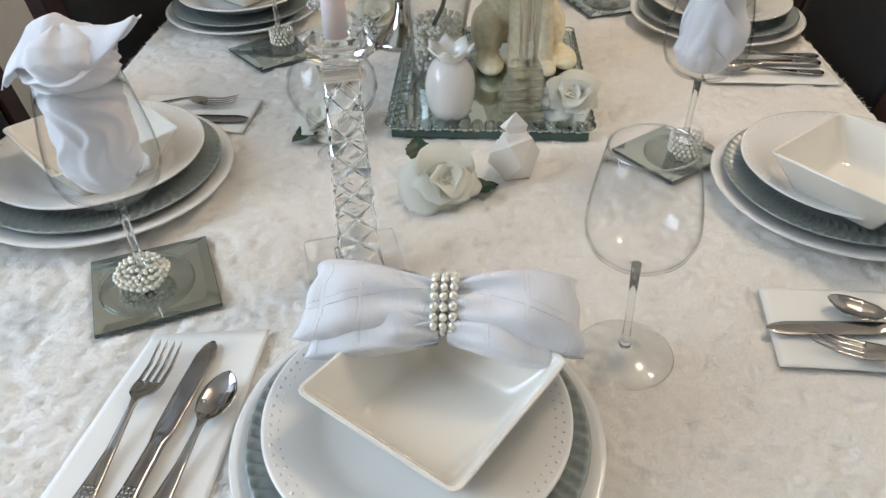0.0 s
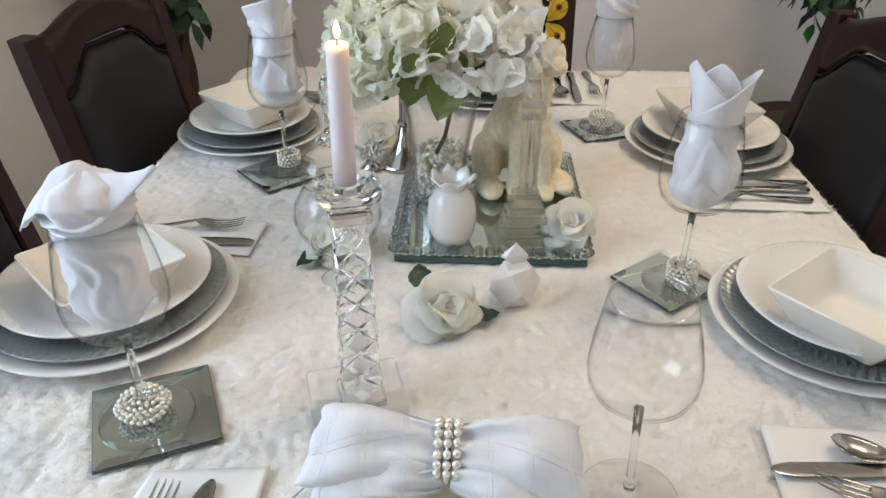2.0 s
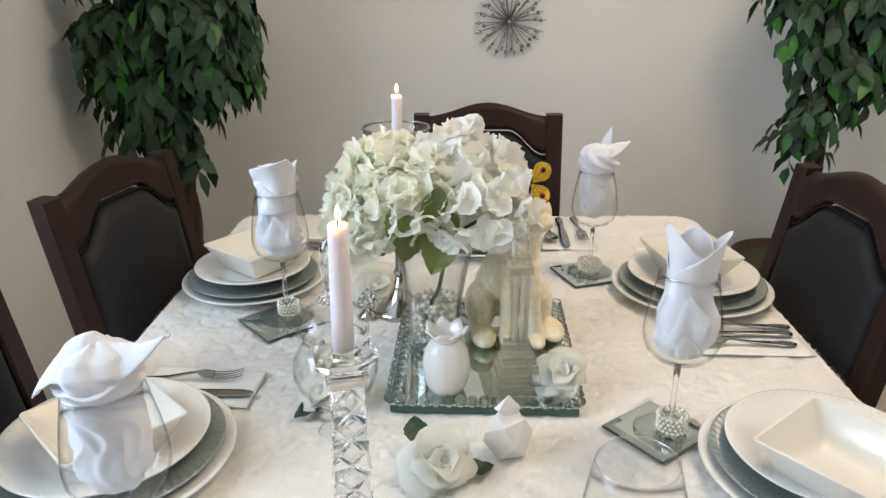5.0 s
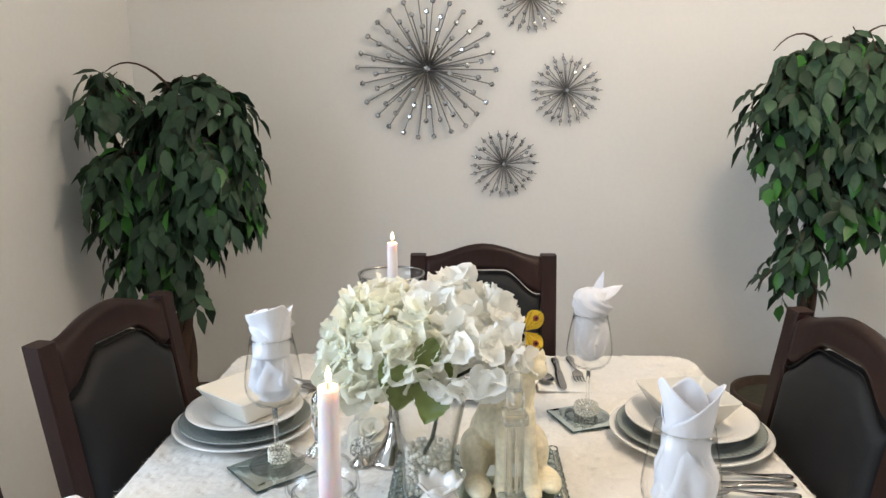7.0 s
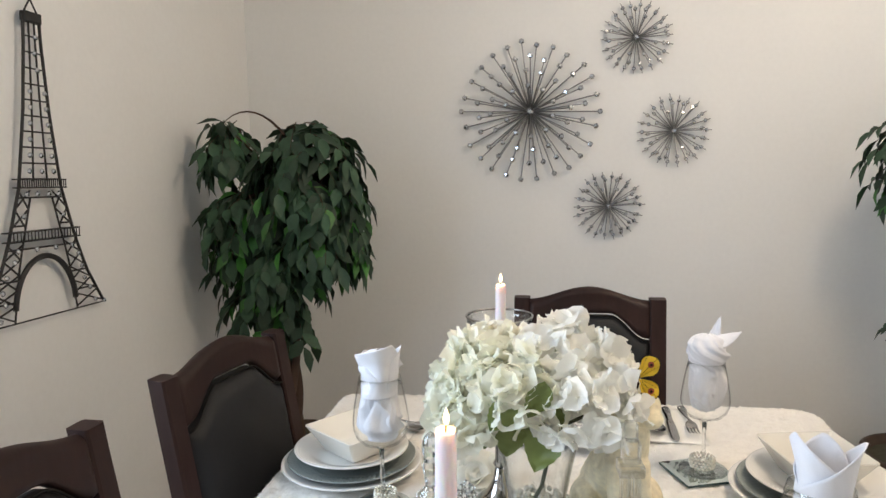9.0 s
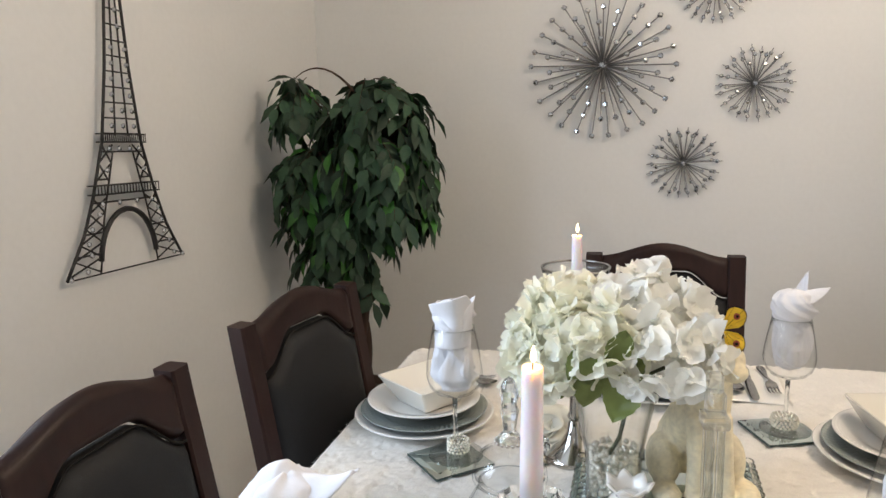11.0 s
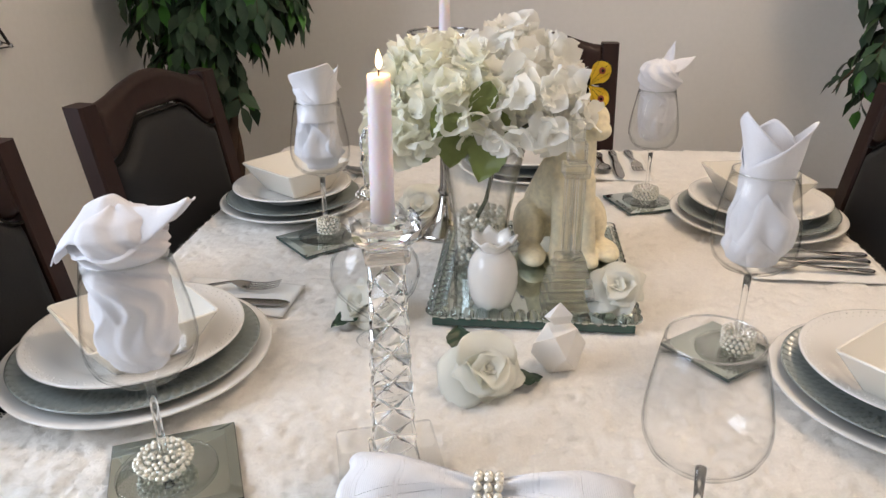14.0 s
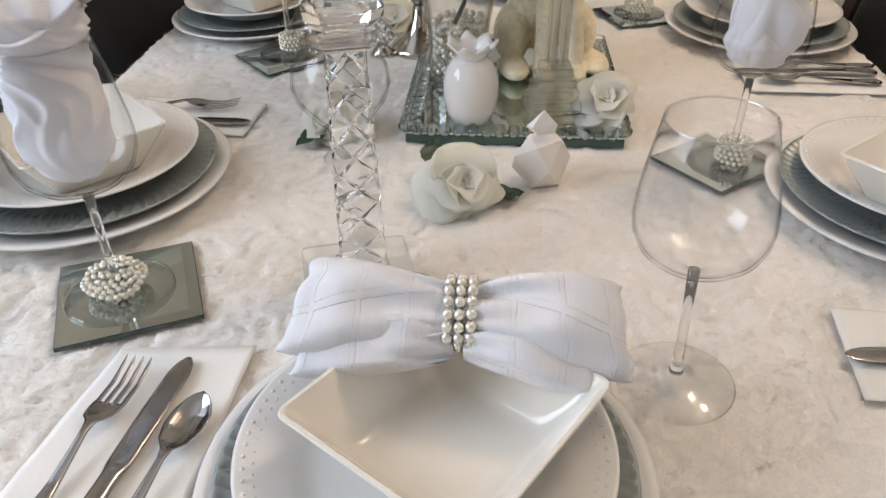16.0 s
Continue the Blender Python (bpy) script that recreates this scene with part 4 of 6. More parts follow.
def fork():
    body = strip(HANDLE + [(0.115, 0.0030, 0.013, 0.003, 0), (0.124, 0.0045, 0.0135, 0.0024, 0), (0.130, 0.0105, 0.012, 0.002, 0.001), (0.138, 0.0125, 0.010, 0.0018, 0.0015), (0.148, 0.0126, 0.008, 0.0018, 0.0015)])
    out = [body]
    for x in (-0.0105, -0.0035, 0.0035, 0.0105):
        tine = strip([(0.146, 0.0021, 0.0075, 0.0018, 0), (0.170, 0.0018, 0.0065, 0.0017, 0), (0.190, 0.0013, 0.0105, 0.0013, 0), (0.195, 0.0004, 0.0125, 0.0008, 0)], 4)
        bmesh.ops.translate(tine, vec=(x, 0, 0), verts=tine.verts)
        out.append(tine)
    return join(*out, scrolls(0.006, 0.040, 0.0085, 0.0058))


def knife():
    return join(strip([(0.0, 0.0040, 0.005, 0.004, 0), (0.004, 0.0085, 0.005, 0.006, 0), (0.022, 0.0100, 0.005, 0.0065, 0), (0.050, 0.0080, 0.005, 0.006, 0), (0.090, 0.0072, 0.005, 0.006, 0), (0.096, 0.0085, 0.005, 0.005, 0),
                       (0.100, 0.0092, 0.005, 0.002, 0), (0.150, 0.0100, 0.005, 0.0016, 0), (0.190, 0.0095, 0.005, 0.0013, 0), (0.203, 0.0065, 0.005, 0.0012, 0), (0.209, 0.002, 0.005, 0.001, 0)]), scrolls(0.006, 0.045, 0.0085, 0.0082))


def spoon():
    return join(strip(HANDLE + [(0.108, 0.0028, 0.011, 0.003, 0), (0.116, 0.0050, 0.012, 0.002, 0.001), (0.124, 0.0118, 0.011, 0.0016, 0.004), (0.138, 0.0160, 0.010, 0.0014, 0.006), (0.152, 0.0155, 0.0105, 0.0014, 0.006),
                                (0.163, 0.0105, 0.012, 0.0014, 0.004), (0.169, 0.0045, 0.0135, 0.0012, 0.001), (0.1705, 0.0008, 0.0138, 0.001, 0)]), scrolls(0.006, 0.040, 0.0085, 0.0058))


kinds = {}
for nm, fn, lab in (("fork", fork, "polished steel dinner fork with an ornate handle on a paper napkin"), ("knife", knife, "polished steel dinner knife with an ornate handle on a paper napkin"),
                    ("spoon", spoon, "polished steel spoon with an ornate handle on a paper napkin")):
    kinds[nm] = (fn, lab)
made = {}


def lay(kind, tip, tail):
    """Lays a piece with its tip over one point, its handle towards another."""
    long_ = {"fork": 0.195, "knife": 0.209, "spoon": 0.1705}[kind]
    d = Vector((tip[0] - tail[0], tip[1] - tail[1])).normalized()
    o = Vector(tip) - d * long_
    m = pose(o.x, o.y, Z + 0.0035, 0, 0, math.degrees(math.atan2(-d.x, d.y)))
    if kind not in made:
        made[kind] = solid(kind, kinds[kind][0](), M_SILVER, kinds[kind][1], kind, m, "cutlery")
    else:
        copy_thing(made[kind], m)


lay("fork", (-0.224, 0.491), (-0.242, 0.328))
lay("knife", (-0.187, 0.499), (-0.208, 0.329))
lay("spoon", (-0.158, 0.454), (-0.180, 0.330))
lay("spoon", (0.420, 0.569), (0.469, 0.545))
lay("knife", (0.350, 0.531), (0.465, 0.534))
lay("fork", (0.387, 0.521), (0.444, 0.494))
lay("fork", (-0.288, 0.992), (-0.422, 0.982))
lay("knife", (-0.261, 0.943), (-0.355, 0.943))
lay("spoon", (-0.318, 0.922), (-0.47, 0.935))
lay("fork", (0.440, 1.176), (0.64, 1.178))
lay("knife", (0.418, 1.150), (0.64, 1.148))
lay("spoon", (0.450, 1.118), (0.62, 1.114))
lay("spoon", (-0.252, 1.553), (-0.42, 1.575))
lay("fork", (-0.262, 1.585), (-0.42, 1.600))
lay("fork", (0.337, 1.590), (0.335, 1.78))
lay("knife", (0.292, 1.560), (0.296, 1.75))
lay("spoon", (0.262, 1.590), (0.262, 1.76))


def paper(corners, seed):
    a, b_, c, d = [Vector((*p, 0)) for p in corners]

    def f(u, v):
        p = a.lerp(b_, u).lerp(d.lerp(c, u), v)
        return Vector((p.x, p.y, Z + 0.0018 + 0.0012 * noise.noise(Vector((p.x * 25, p.y * 25, seed))) + 0.0006 * (abs(u - 0.5) < 0.01)))

    ob = solid("paper_napkin", surface(f, 24, 24), M_PAPER, "folded white paper napkin flat under the cutlery", "paper napkin", pose(0, 0, 0), "paper napkins")
    md = ob.modifiers.new("thick", "SOLIDIFY")
    md.thickness, md.offset = 0.0012, 1


paper([(-0.290, 0.265), (-0.148, 0.262), (-0.138, 0.522), (-0.252, 0.512)], 1)
paper([(0.350, 0.487), (0.575, 0.475), (0.585, 0.590), (0.363, 0.597)], 2)
paper([(-0.445, 0.925), (-0.263, 0.911), (-0.257, 1.013), (-0.440, 1.030)], 3)
paper([(0.430, 1.085), (0.640, 1.080), (0.640, 1.195), (0.430, 1.195)], 4)
paper([(-0.450, 1.53), (-0.285, 1.515), (-0.275, 1.62), (-0.44, 1.64)], 5)
paper([(0.235, 1.565), (0.360, 1.560), (0.365, 1.77), (0.235, 1.775)], 6)

# ---------------------------------------------------------------- crystal candlestick and candles


def candle(place, radius, height, lean, label):
    c = thing("candle", label, "candle", pose(*place, 0, lean, 0), "lit candles")
    part("wax", lathe([(0, 0), (radius * 1.12, 0), (radius * 1.1, height * 0.3), (radius, height - 0.004), (radius * 0.96, height), (radius * 0.8, height - 0.001), (radius * 0.4, height - 0.003), (0, height - 0.0035)], 32), M_WAX, c)
    part("wick", tube([(0, 0, height - 0.004), (0.0003, 0, height + 0.004), (0.0012, 0, height + 0.008)], 0.0007, 6), M_WICK, c)
    part("flame", lathe([(0, 0), (0.0014, 0.0016), (0.0025, 0.004), (0.0028, 0.0065), (0.0023, 0.010), (0.0013, 0.013), (0.0005, 0.0152), (0, 0.0165)], 16), M_FLAME, c, "small bright candle flame", m=Matrix.Translation((0.0005, 0, height + 0.003)))
    spark = bulb_lamp("flame_light", (place[0], place[1], place[2] + height + 0.012), 0.15, (1.0, 0.38, 0.09), 0.003)
    return c


CSX, CSY = -0.059, 0.614
stick = thing("crystal_candlestick", "tall square cut crystal candlestick on a glass base", "candlestick", pose(CSX, CSY, Z, 0, 0, 16))
sharp(part("base", box(0.104, 0.088, 0.013, 0.005, (-0.004, 0.014, 0.0075)), M_PLATEGLASS, stick), 30)


def cut_column():
    """A tapering square column: on each face a chain of proud lozenges with bevelled sides, and notched corners between them."""
    b = bmesh.new()
    count, z0, z1 = 7, 0.024, 0.232
    pitch = (z1 - z0) / count

    def half(z):
        return 0.0212 + (0.0158 - 0.0212) * (z - z0) / (z1 - z0)

    for fx, fy in ((0, -1), (1, 0), (0, 1), (-1, 0)):
        sx, sy = -fy, fx

        def pt(u, z, deep):
            h = half(z)
            return b.verts.new((fx * (h - deep) + sx * u * h, fy * (h - deep) + sy * u * h, z))

        for k in range(count):
            lo, mid, hi = z0 + k * pitch, z0 + (k + 0.5) * pitch, z0 + (k + 1) * pitch
            ci = [pt(-0.62, mid, 0), pt(-0.20, mid - 0.37 * pitch, 0), pt(0.20, mid - 0.37 * pitch, 0), pt(0.62, mid, 0), pt(0.20, mid + 0.37 * pitch, 0), pt(-0.20, mid + 0.37 * pitch, 0)]
            out = [pt(-0.86, mid, 0.0034), pt(0, lo, 0.0034), pt(0, lo, 0.0034), pt(0.86, mid, 0.0034), pt(0, hi, 0.0034), pt(0, hi, 0.0034)]
            b.faces.new(ci)
            for a in range(6):
                c = (a + 1) % 6
                b.faces.new((out[a], out[c], ci[c], ci[a]))
            for u in (-1, 1):
                side, low, top = out[0 if u < 0 else 3], out[1], out[4]
                corner_lo, corner_hi, notch = pt(u, lo, 0), pt(u, hi, 0), pt(u * 0.90, mid, 0.0021)
                for tri in ((low, corner_lo, side), (corner_lo, notch, side), (notch, corner_hi, side), (corner_hi, top, side)):
                    b.faces.new(tri if u > 0 else tri[::-1])
    for z, up in ((z0, -1), (z1, 1)):
        h = half(z)
        q = [b.verts.new((x * h, y * h, z)) for x, y in ((-1, -1), (1, -1), (1, 1), (-1, 1))]
        b.faces.new(q if up > 0 else q[::-1])
    bmesh.ops.remove_doubles(b, verts=b.verts, dist=0.0001)
    bmesh.ops.recalc_face_normals(b, faces=b.faces)
    return b


part("column", cut_column(), M_CUT, stick, "column cut in lozenge facets", smooth=False)
part("foot", box(0.048, 0.048, 0.0095, 0.003, (0, 0, 0.0190)), M_CUT, stick, smooth=False)
part("collar", box(0.040, 0.040, 0.014, 0.004, (0, 0, 0.2395)), M_CUT, stick, smooth=False)


def star_cup():
    """A square flared cup with cut corners and thick walls."""
    b = bmesh.new()
    rings = []
    for r, z in ((0.015, 0.2468), (0.022, 0.250), (0.029, 0.258), (0.0300, 0.266), (0.025, 0.269), (0.018, 0.262), (0.0125, 0.260), (0.0118, 0.268)):
        c = r * 0.62
        rings.append([b.verts.new((x, y, z)) for x, y in ((c, -r), (r, -c), (r, c), (c, r), (-c, r), (-r, c), (-r, -c), (-c, -r))])
    b.faces.new(rings[0][::-1])
    for p, q in zip(rings, rings[1:]):
        for k in range(8):
            b.faces.new((p[k], p[(k + 1) % 8], q[(k + 1) % 8], q[k]))
    b.faces.new(rings[-1])
    bmesh.ops.recalc_face_normals(b, faces=b.faces)
    return b


part("cup", star_cup(), M_CUT, stick, "flared square cup with cut corners", smooth=False)
candle((CSX - 0.001, CSY, Z + 0.2685), 0.0094, 0.125, 0.6, "lit white taper candle on a crystal candlestick")

S2 = (-0.062, 1.245)
stand = thing("silver_candlestick", "tall polished silver pedestal candlestick with a round dish", "candlestick", pose(*S2, Z))
part("foot", lathe([(0, 0), (0.050, 0), (0.052, 0.003), (0.046, 0.010), (0.026, 0.026), (0.013, 0.050), (0.0085, 0.075), (0, 0.078)], 40), M_CHROME, stand)
part("column", lathe([(0, 0.070), (0.0088, 0.072), (0.013, 0.080), (0.0088, 0.088), (0.0075, 0.16), (0.0085, 0.24), (0.013, 0.29), (0.016, 0.305), (0, 0.307)], 32), M_CHROME, stand)
dish = part("dish", lathe([(0, 0.303), (0.018, 0.304), (0.034, 0.314), (0.050, 0.330), (0.0565, 0.3395), (0.0575, 0.3475), (0.0560, 0.3475), (0.0545, 0.341), (0.048, 0.333), (0.032, 0.318), (0.015, 0.311), (0, 0.311)], 48), M_VASE, stand, "clear glass dish")
part("rim", lathe([(0.0552, 0.3478), (0.0586, 0.3478), (0.0592, 0.3492), (0.0586, 0.3506), (0.0552, 0.3506)], 64, True), M_SILVER, dish, "thin metal rim")
part("socket", lathe([(0, 0.3112), (0.014, 0.3112), (0.0135, 0.322), (0, 0.3225)], 24), M_CHROME, stand)
candle((S2[0] + 0.002, S2[1], Z + 0.3226), 0.0085, 0.082, 0, "lit white candle in a silver dish")

# ---------------------------------------------------------------- mirrored tray
TRX, TRY, TRW, TRD = 0.089, 1.083, 0.288, 0.356
tray = thing("mirror_tray", "rectangular mirrored tray edged with clear glass beads", "tray", pose(TRX, TRY, Z + 0.0005, 0, 0, -1.0))
part("tray_edge", box(TRW - 0.014, TRD, 0.011, 0.001, (0, 0, 0.0055)), M_TRAYEDGE, tray, smooth=False)
part("mirror", box(TRW - 0.016, TRD - 0.003, 0.002, 0.0, (0, 0, 0.0125)), M_MIRROR, tray, smooth=False)
DROP = mesh_of("glass_bead", ball(1.0, scale=(0.0140, 0.0086, 0.0086), sub=2), M_BEADGLASS)
nside, nend = 19, 15
for i in range(nside):
    y = -TRD / 2 + 0.010 + (TRD - 0.020) * i / (nside - 1)
    for sx in (-1, 1):
        part("glass_bead", DROP, None, tray, m=pose(sx * (TRW / 2 - 0.010), y, 0.0165, 0, -sx * 14, 8 * math.sin(i * 2.3)))
for i in range(nend):
    x = -TRW / 2 + 0.022 + (TRW - 0.044) * i / (nend - 1)
    for sy in (-1, 1):
        part("glass_bead", DROP, None, tray, m=pose(x, sy * (TRD / 2 - 0.010), 0.0145, sy * 8, 0, 90 + 6 * math.sin(i * 1.7)))
TZ = Z + 0.0142   # on the mirror

# white pineapple
pine = thing("ceramic_pineapple", "glossy white ceramic pineapple on the mirrored tray", "ornament", pose(0.030, 0.951, TZ))
part("fruit", lathe([(0, 0), (0.022, 0), (0.027, 0.003), (0.0325, 0.018), (0.0352, 0.036), (0.0350, 0.052), (0.0315, 0.068), (0.024, 0.080), (0.014, 0.086), (0, 0.087)], 48), M_GLAZE, pine)


def pointed_crown(r0, r1, z0, z1, n, spread):
    b = bmesh.new()
    rings = []
    for t in (0, 0.35, 0.7, 1.0):
        row = []
        for k in range(n * 6):
            a = 2 * math.pi * k / (n * 6)
            tip = abs(((k / 6) % 1) * 2 - 1)
            z = z0 + (z1 - z0) * t * (0.62 + 0.38 * tip)
            r = r0 + (r1 - r0) * t ** 1.6 * (0.75 + 0.45 * tip)
            row.append(b.verts.new((r * math.cos(a), r * math.sin(a), z)))
        rings.append(row)
    m = n * 6
    for p, q in zip(rings, rings[1:]):
        for k in range(m):
            b.faces.new((p[k], p[(k + 1) % m], q[(k + 1) % m], q[k]))
    return b


cr = part("crown", pointed_crown(0.0165, 0.031, 0.080, 0.105, 7, 0), M_GLAZE, pine)
md = cr.modifiers.new("thick", "SOLIDIFY")
md.thickness = 0.0030

# cut crystal tower
tower = thing("crystal_tower", "stepped clear crystal tower ornament on the mirrored tray", "ornament", pose(0.136, 0.962, TZ, 0, 0, 6))
zz = 0.0
for w, h in ((0.070, 0.017), (0.063, 0.015), (0.056, 0.014), (0.048, 0.013), (0.040, 0.013)):
    part("step", box(w, w, h - 0.0006, 0.0025, (0, 0, zz + h / 2)), M_CLEARBLOCK, tower, smooth=False)
    zz += h
for sx, sy in ((-1, -1), (1, -1), (1, 1), (-1, 1)):
    part("post", box(0.0095, 0.0095, 0.115, 0.002, (sx * 0.0075, sy * 0.0075, zz + 0.0575)), M_CLEARBLOCK, tower, smooth=False)
part("gallery", box(0.034, 0.034, 0.018, 0.003, (0, 0, zz + 0.124)), M_CLEARBLOCK, tower, smooth=False)
part("block", box(0.024, 0.024, 0.030, 0.003, (0, 0, zz + 0.148)), M_CLEARBLOCK, tower, smooth=False)
part("spire", box(0.017, 0.017, 0.026, 0.003, (0, 0, zz + 0.176)), M_CLEARBLOCK, tower, smooth=False)

# glass vase with pearls
VX, VY = 0.008, 1.085
vase = thing("glass_vase", "flared clear glass vase partly filled with pearls", "vase", pose(VX, VY, TZ))
part("glass", lathe([(0, 0), (0.036, 0), (0.041, 0.003), (0.042, 0.012), (0.041, 0.05), (0.044, 0.085), (0.052, 0.130), (0.0625, 0.180), (0.0655, 0.195), (0.0640, 0.196), (0.0600, 0.180), (0.0495, 0.130), (0.0415, 0.085),
                     (0.0385, 0.05), (0.0385, 0.014), (0.034, 0.010), (0, 0.010)], 56), M_VASE, vase)
rnd = random.Random(4)
VP = mesh_of("pearl", ball(0.0044, sub=2), M_PEARL)
for k in range(290):
    zq = 0.016 + 0.074 * rnd.random() ** 0.8
    rmax = 0.0335
    rr = rmax * (1 if rnd.random() < 0.65 else math.sqrt(rnd.random()) * 0.9)
    a = rnd.random() * 2 * math.pi
    part("pearl", VP, None, vase, m=Matrix.Translation((rr * math.cos(a), rr * math.sin(a), zq)))

# hydrangeas
bq = thing("hydrangea_bouquet", "bunch of cream white artificial hydrangeas in a glass vase", "flowers", pose(VX, VY, TZ))


def petal(b, m, size, cup, rng_):
    g = []
    for i in range(5):
        v = i / 4
        w = size * 0.66 * math.sin(math.pi * (0.10 + 0.84 * v)) ** 0.85
        row = []
        for k in range(4):
            x = (k / 3 - 0.5) * 2
            z = cup * size * (v * v * 0.6 + 0.35 * x * x * v) + 0.09 * size * math.sin(5 * v + x * 3 + rng_)
            row.append(b.verts.new(m @ Vector((w * x, size * (0.06 + v * (1 - 0.10 * x * x)), z))))
        g.append(row)
    for i in range(4):
        for k in range(3):
            b.faces.new((g[i][k], g[i][k + 1], g[i + 1][k + 1], g[i + 1][k]))


def floret(b, place, out, size, rng_):
    q = Vector(out).to_track_quat("Z", "Y").to_matrix().to_4x4()
    spin = rng_.random() * math.pi
    for k in range(4):
        m = Matrix.Translation(place) @ q @ Matrix.Rotation(spin + k * math.pi / 2 + rng_.uniform(-0.15, 0.15), 4, "Z") @ Matrix.Rotation(rng_.uniform(-0.1, 0.35), 4, "X")
        petal(b, m @ Matrix.Rotation(rng_.uniform(-0.4, 0.4), 4, "Y"), size * rng_.uniform(0.75, 1.25), rng_.uniform(-0.2, 0.75), rng_.random() * 6)


rnd = random.Random(12)
HEADS = [((-0.086, 0.000, 0.258), 0.064, M_PETAL), ((-0.030, -0.045, 0.274), 0.066, M_PETAL), ((0.068, -0.050, 0.258), 0.072, M_PETAL_W), ((0.040, 0.010, 0.300), 0.070, M_PETAL_W), ((-0.020, 0.045, 0.268), 0.066, M_PETAL), ((0.088, 0.035, 0.270), 0.054, M_PETAL_W), ((-0.106, -0.045, 0.228), 0.046, M_PETAL), ((-0.066, 0.045, 0.296), 0.056, M_PETAL)]
for c, r, mt in HEADS:
    b = bmesh.new()
    c = Vector(c)
    for k in range(54):
        zf = 1 - 1.62 * (k + 0.5) / 54
        a = k * 2.39996
        s = math.sqrt(1 - zf * zf)
        d = Vector((s * math.cos(a), s * math.sin(a), zf))
        d = (d + Vector([rnd.gauss(0, 0.22) for _ in range(3)])).normalized()
        floret(b, c + Vector((d.x, d.y, d.z * 0.78)) * r * rnd.uniform(0.80, 1.12), (d + Vector([rnd.gauss(0, 0.38) for _ in range(3)])).normalized(), 0.0262, rnd)
    part("flower_head", b, mt, bq)
    part("stalk", tube([(0.02 + c.x * 0.15, -0.02 + c.y * 0.15, 0.170), (c.x * 0.5, c.y * 0.5, 0.21), c * 1.0 - Vector((0, 0, 0.02))], 0.0028, 6), M_STEM, bq)


def broad_leaf(length, width, bend, n=12):
    def f(u, v):
        w = width * math.sin(math.pi * v ** 0.8) ** 0.9 * (1 + 0.05 * math.sin(40 * v))
        x = (u - 0.5) * 2
        return Vector((w * x, length * v, 0.22 * w * abs(x) - bend * v * v + 0.0015 * math.sin(18 * v + 4 * abs(x))))
    return surface(f, 8, n)


for p, d, nrm, L, W in (((-0.035, -0.062, 0.235), (-0.10, -0.15, -1), (0.2, -1, 0.25), 0.060, 0.024), ((0.022, -0.062, 0.232), (-0.35, -0.25, -1), (-0.1, -1, 0.35), 0.078, 0.028), ((0.000, -0.070, 0.268), (-0.25, -0.10, -1), (0.5, -1, 0.2), 0.058, 0.018),
                        ((0.012, -0.075, 0.262), (0.5, -0.15, -1), (0.1, -1, 0.3), 0.050, 0.020), ((-0.06, -0.03, 0.225), (-0.7, -0.2, -0.8), (0.1, -0.8, 0.6), 0.070, 0.024), ((0.06, 0.03, 0.22), (0.6, 0.5, -0.8), (0.3, -0.5, 0.6), 0.07, 0.024),
                        ((-0.030, -0.108, 0.284), (-0.50, -0.05, -0.85), (0.2, -1, 0.2), 0.064, 0.020), ((0.014, -0.112, 0.308), (-0.35, -0.05, -0.95), (0.4, -1, 0.2), 0.060, 0.019)):
    y_ = Vector(d).normalized()
    x_ = y_.cross(Vector(nrm)).normalized()
    z_ = x_.cross(y_)
    rot = Matrix((x_, y_, z_)).transposed().to_4x4()
    part("leaf", broad_leaf(L, W, 0.012), M_LEAF, bq, m=Matrix.Translation(p) @ rot)
for k in range(1):
    part("stalk", tube([(-0.012 + 0.004 * k, -0.012, 0.070), (0.008 + 0.006 * k, -0.022, 0.115), (0.020 + 0.010 * k, -0.024, 0.175)], 0.0032, 6), M_STEM, bq)

# yellow butterfly on a clip beside the flowers
bf = thing("butterfly_ornament", "yellow artificial butterfly with red eyespots beside the flowers", "ornament", pose(0.157, 1.085, Z + 0.296, 84, 6, 14))


def wing_edge(u, r, ang, spread):
    a = ang + (u - 0.5) * spread
    q = r * (0.55 + 0.45 * math.sin(math.pi * u) ** 0.6)
    return q * math.cos(a), q * math.sin(a)


for ang, r, lift in ((0.95, 0.040, 0.0), (-0.75, 0.036, 0.003)):
    def f(u, v, ang=ang, r=r, lift=lift):
        x, y = wing_edge(u, r, ang, 1.35)
        return Vector((x * v, y * v, lift + 0.006 * v * v - 0.003 * math.sin(3 * math.pi * u) * v))

    wo = part("wing", surface(f, 16, 8), M_YELLOW, bf)
    md = wo.modifiers.new("thick", "SOLIDIFY")
    md.thickness = 0.0008
    part("wing_edge", tube([f(u, 1.0) for u in np.linspace(0.0, 1.0, 20)], 0.0010, 5), M_BLACK, wo)
    for u in (0.25, 0.5, 0.75):
        part("vein", tube([f(u, v) + Vector((0, 0, 0.0006)) for v in np.linspace(0.15, 0.98, 8)], 0.0004, 4), M_BLACK, wo)
    c = f(0.5, 0.68)
    part("eyespot", lathe([(0, 0.0024), (0.0044, 0.0022), (0.005, 0.0010)], 16), M_RED, wo, m=Matrix.Translation(c))
    part("pupil", lathe([(0, 0.0032), (0.0018, 0.0030), (0.0022, 0.0022)], 12), M_BLACK, wo, m=Matrix.Translation(c))
part("body", ball(0.0034, scale=(0.8, 5.0, 0.8)), M_BLACK, bf)
part("wire", tube([(0, -0.014, -0.002), (-0.01, -0.03, -0.02), (-0.03, -0.05, -0.05)], 0.0009, 6), M_STEM, bf)

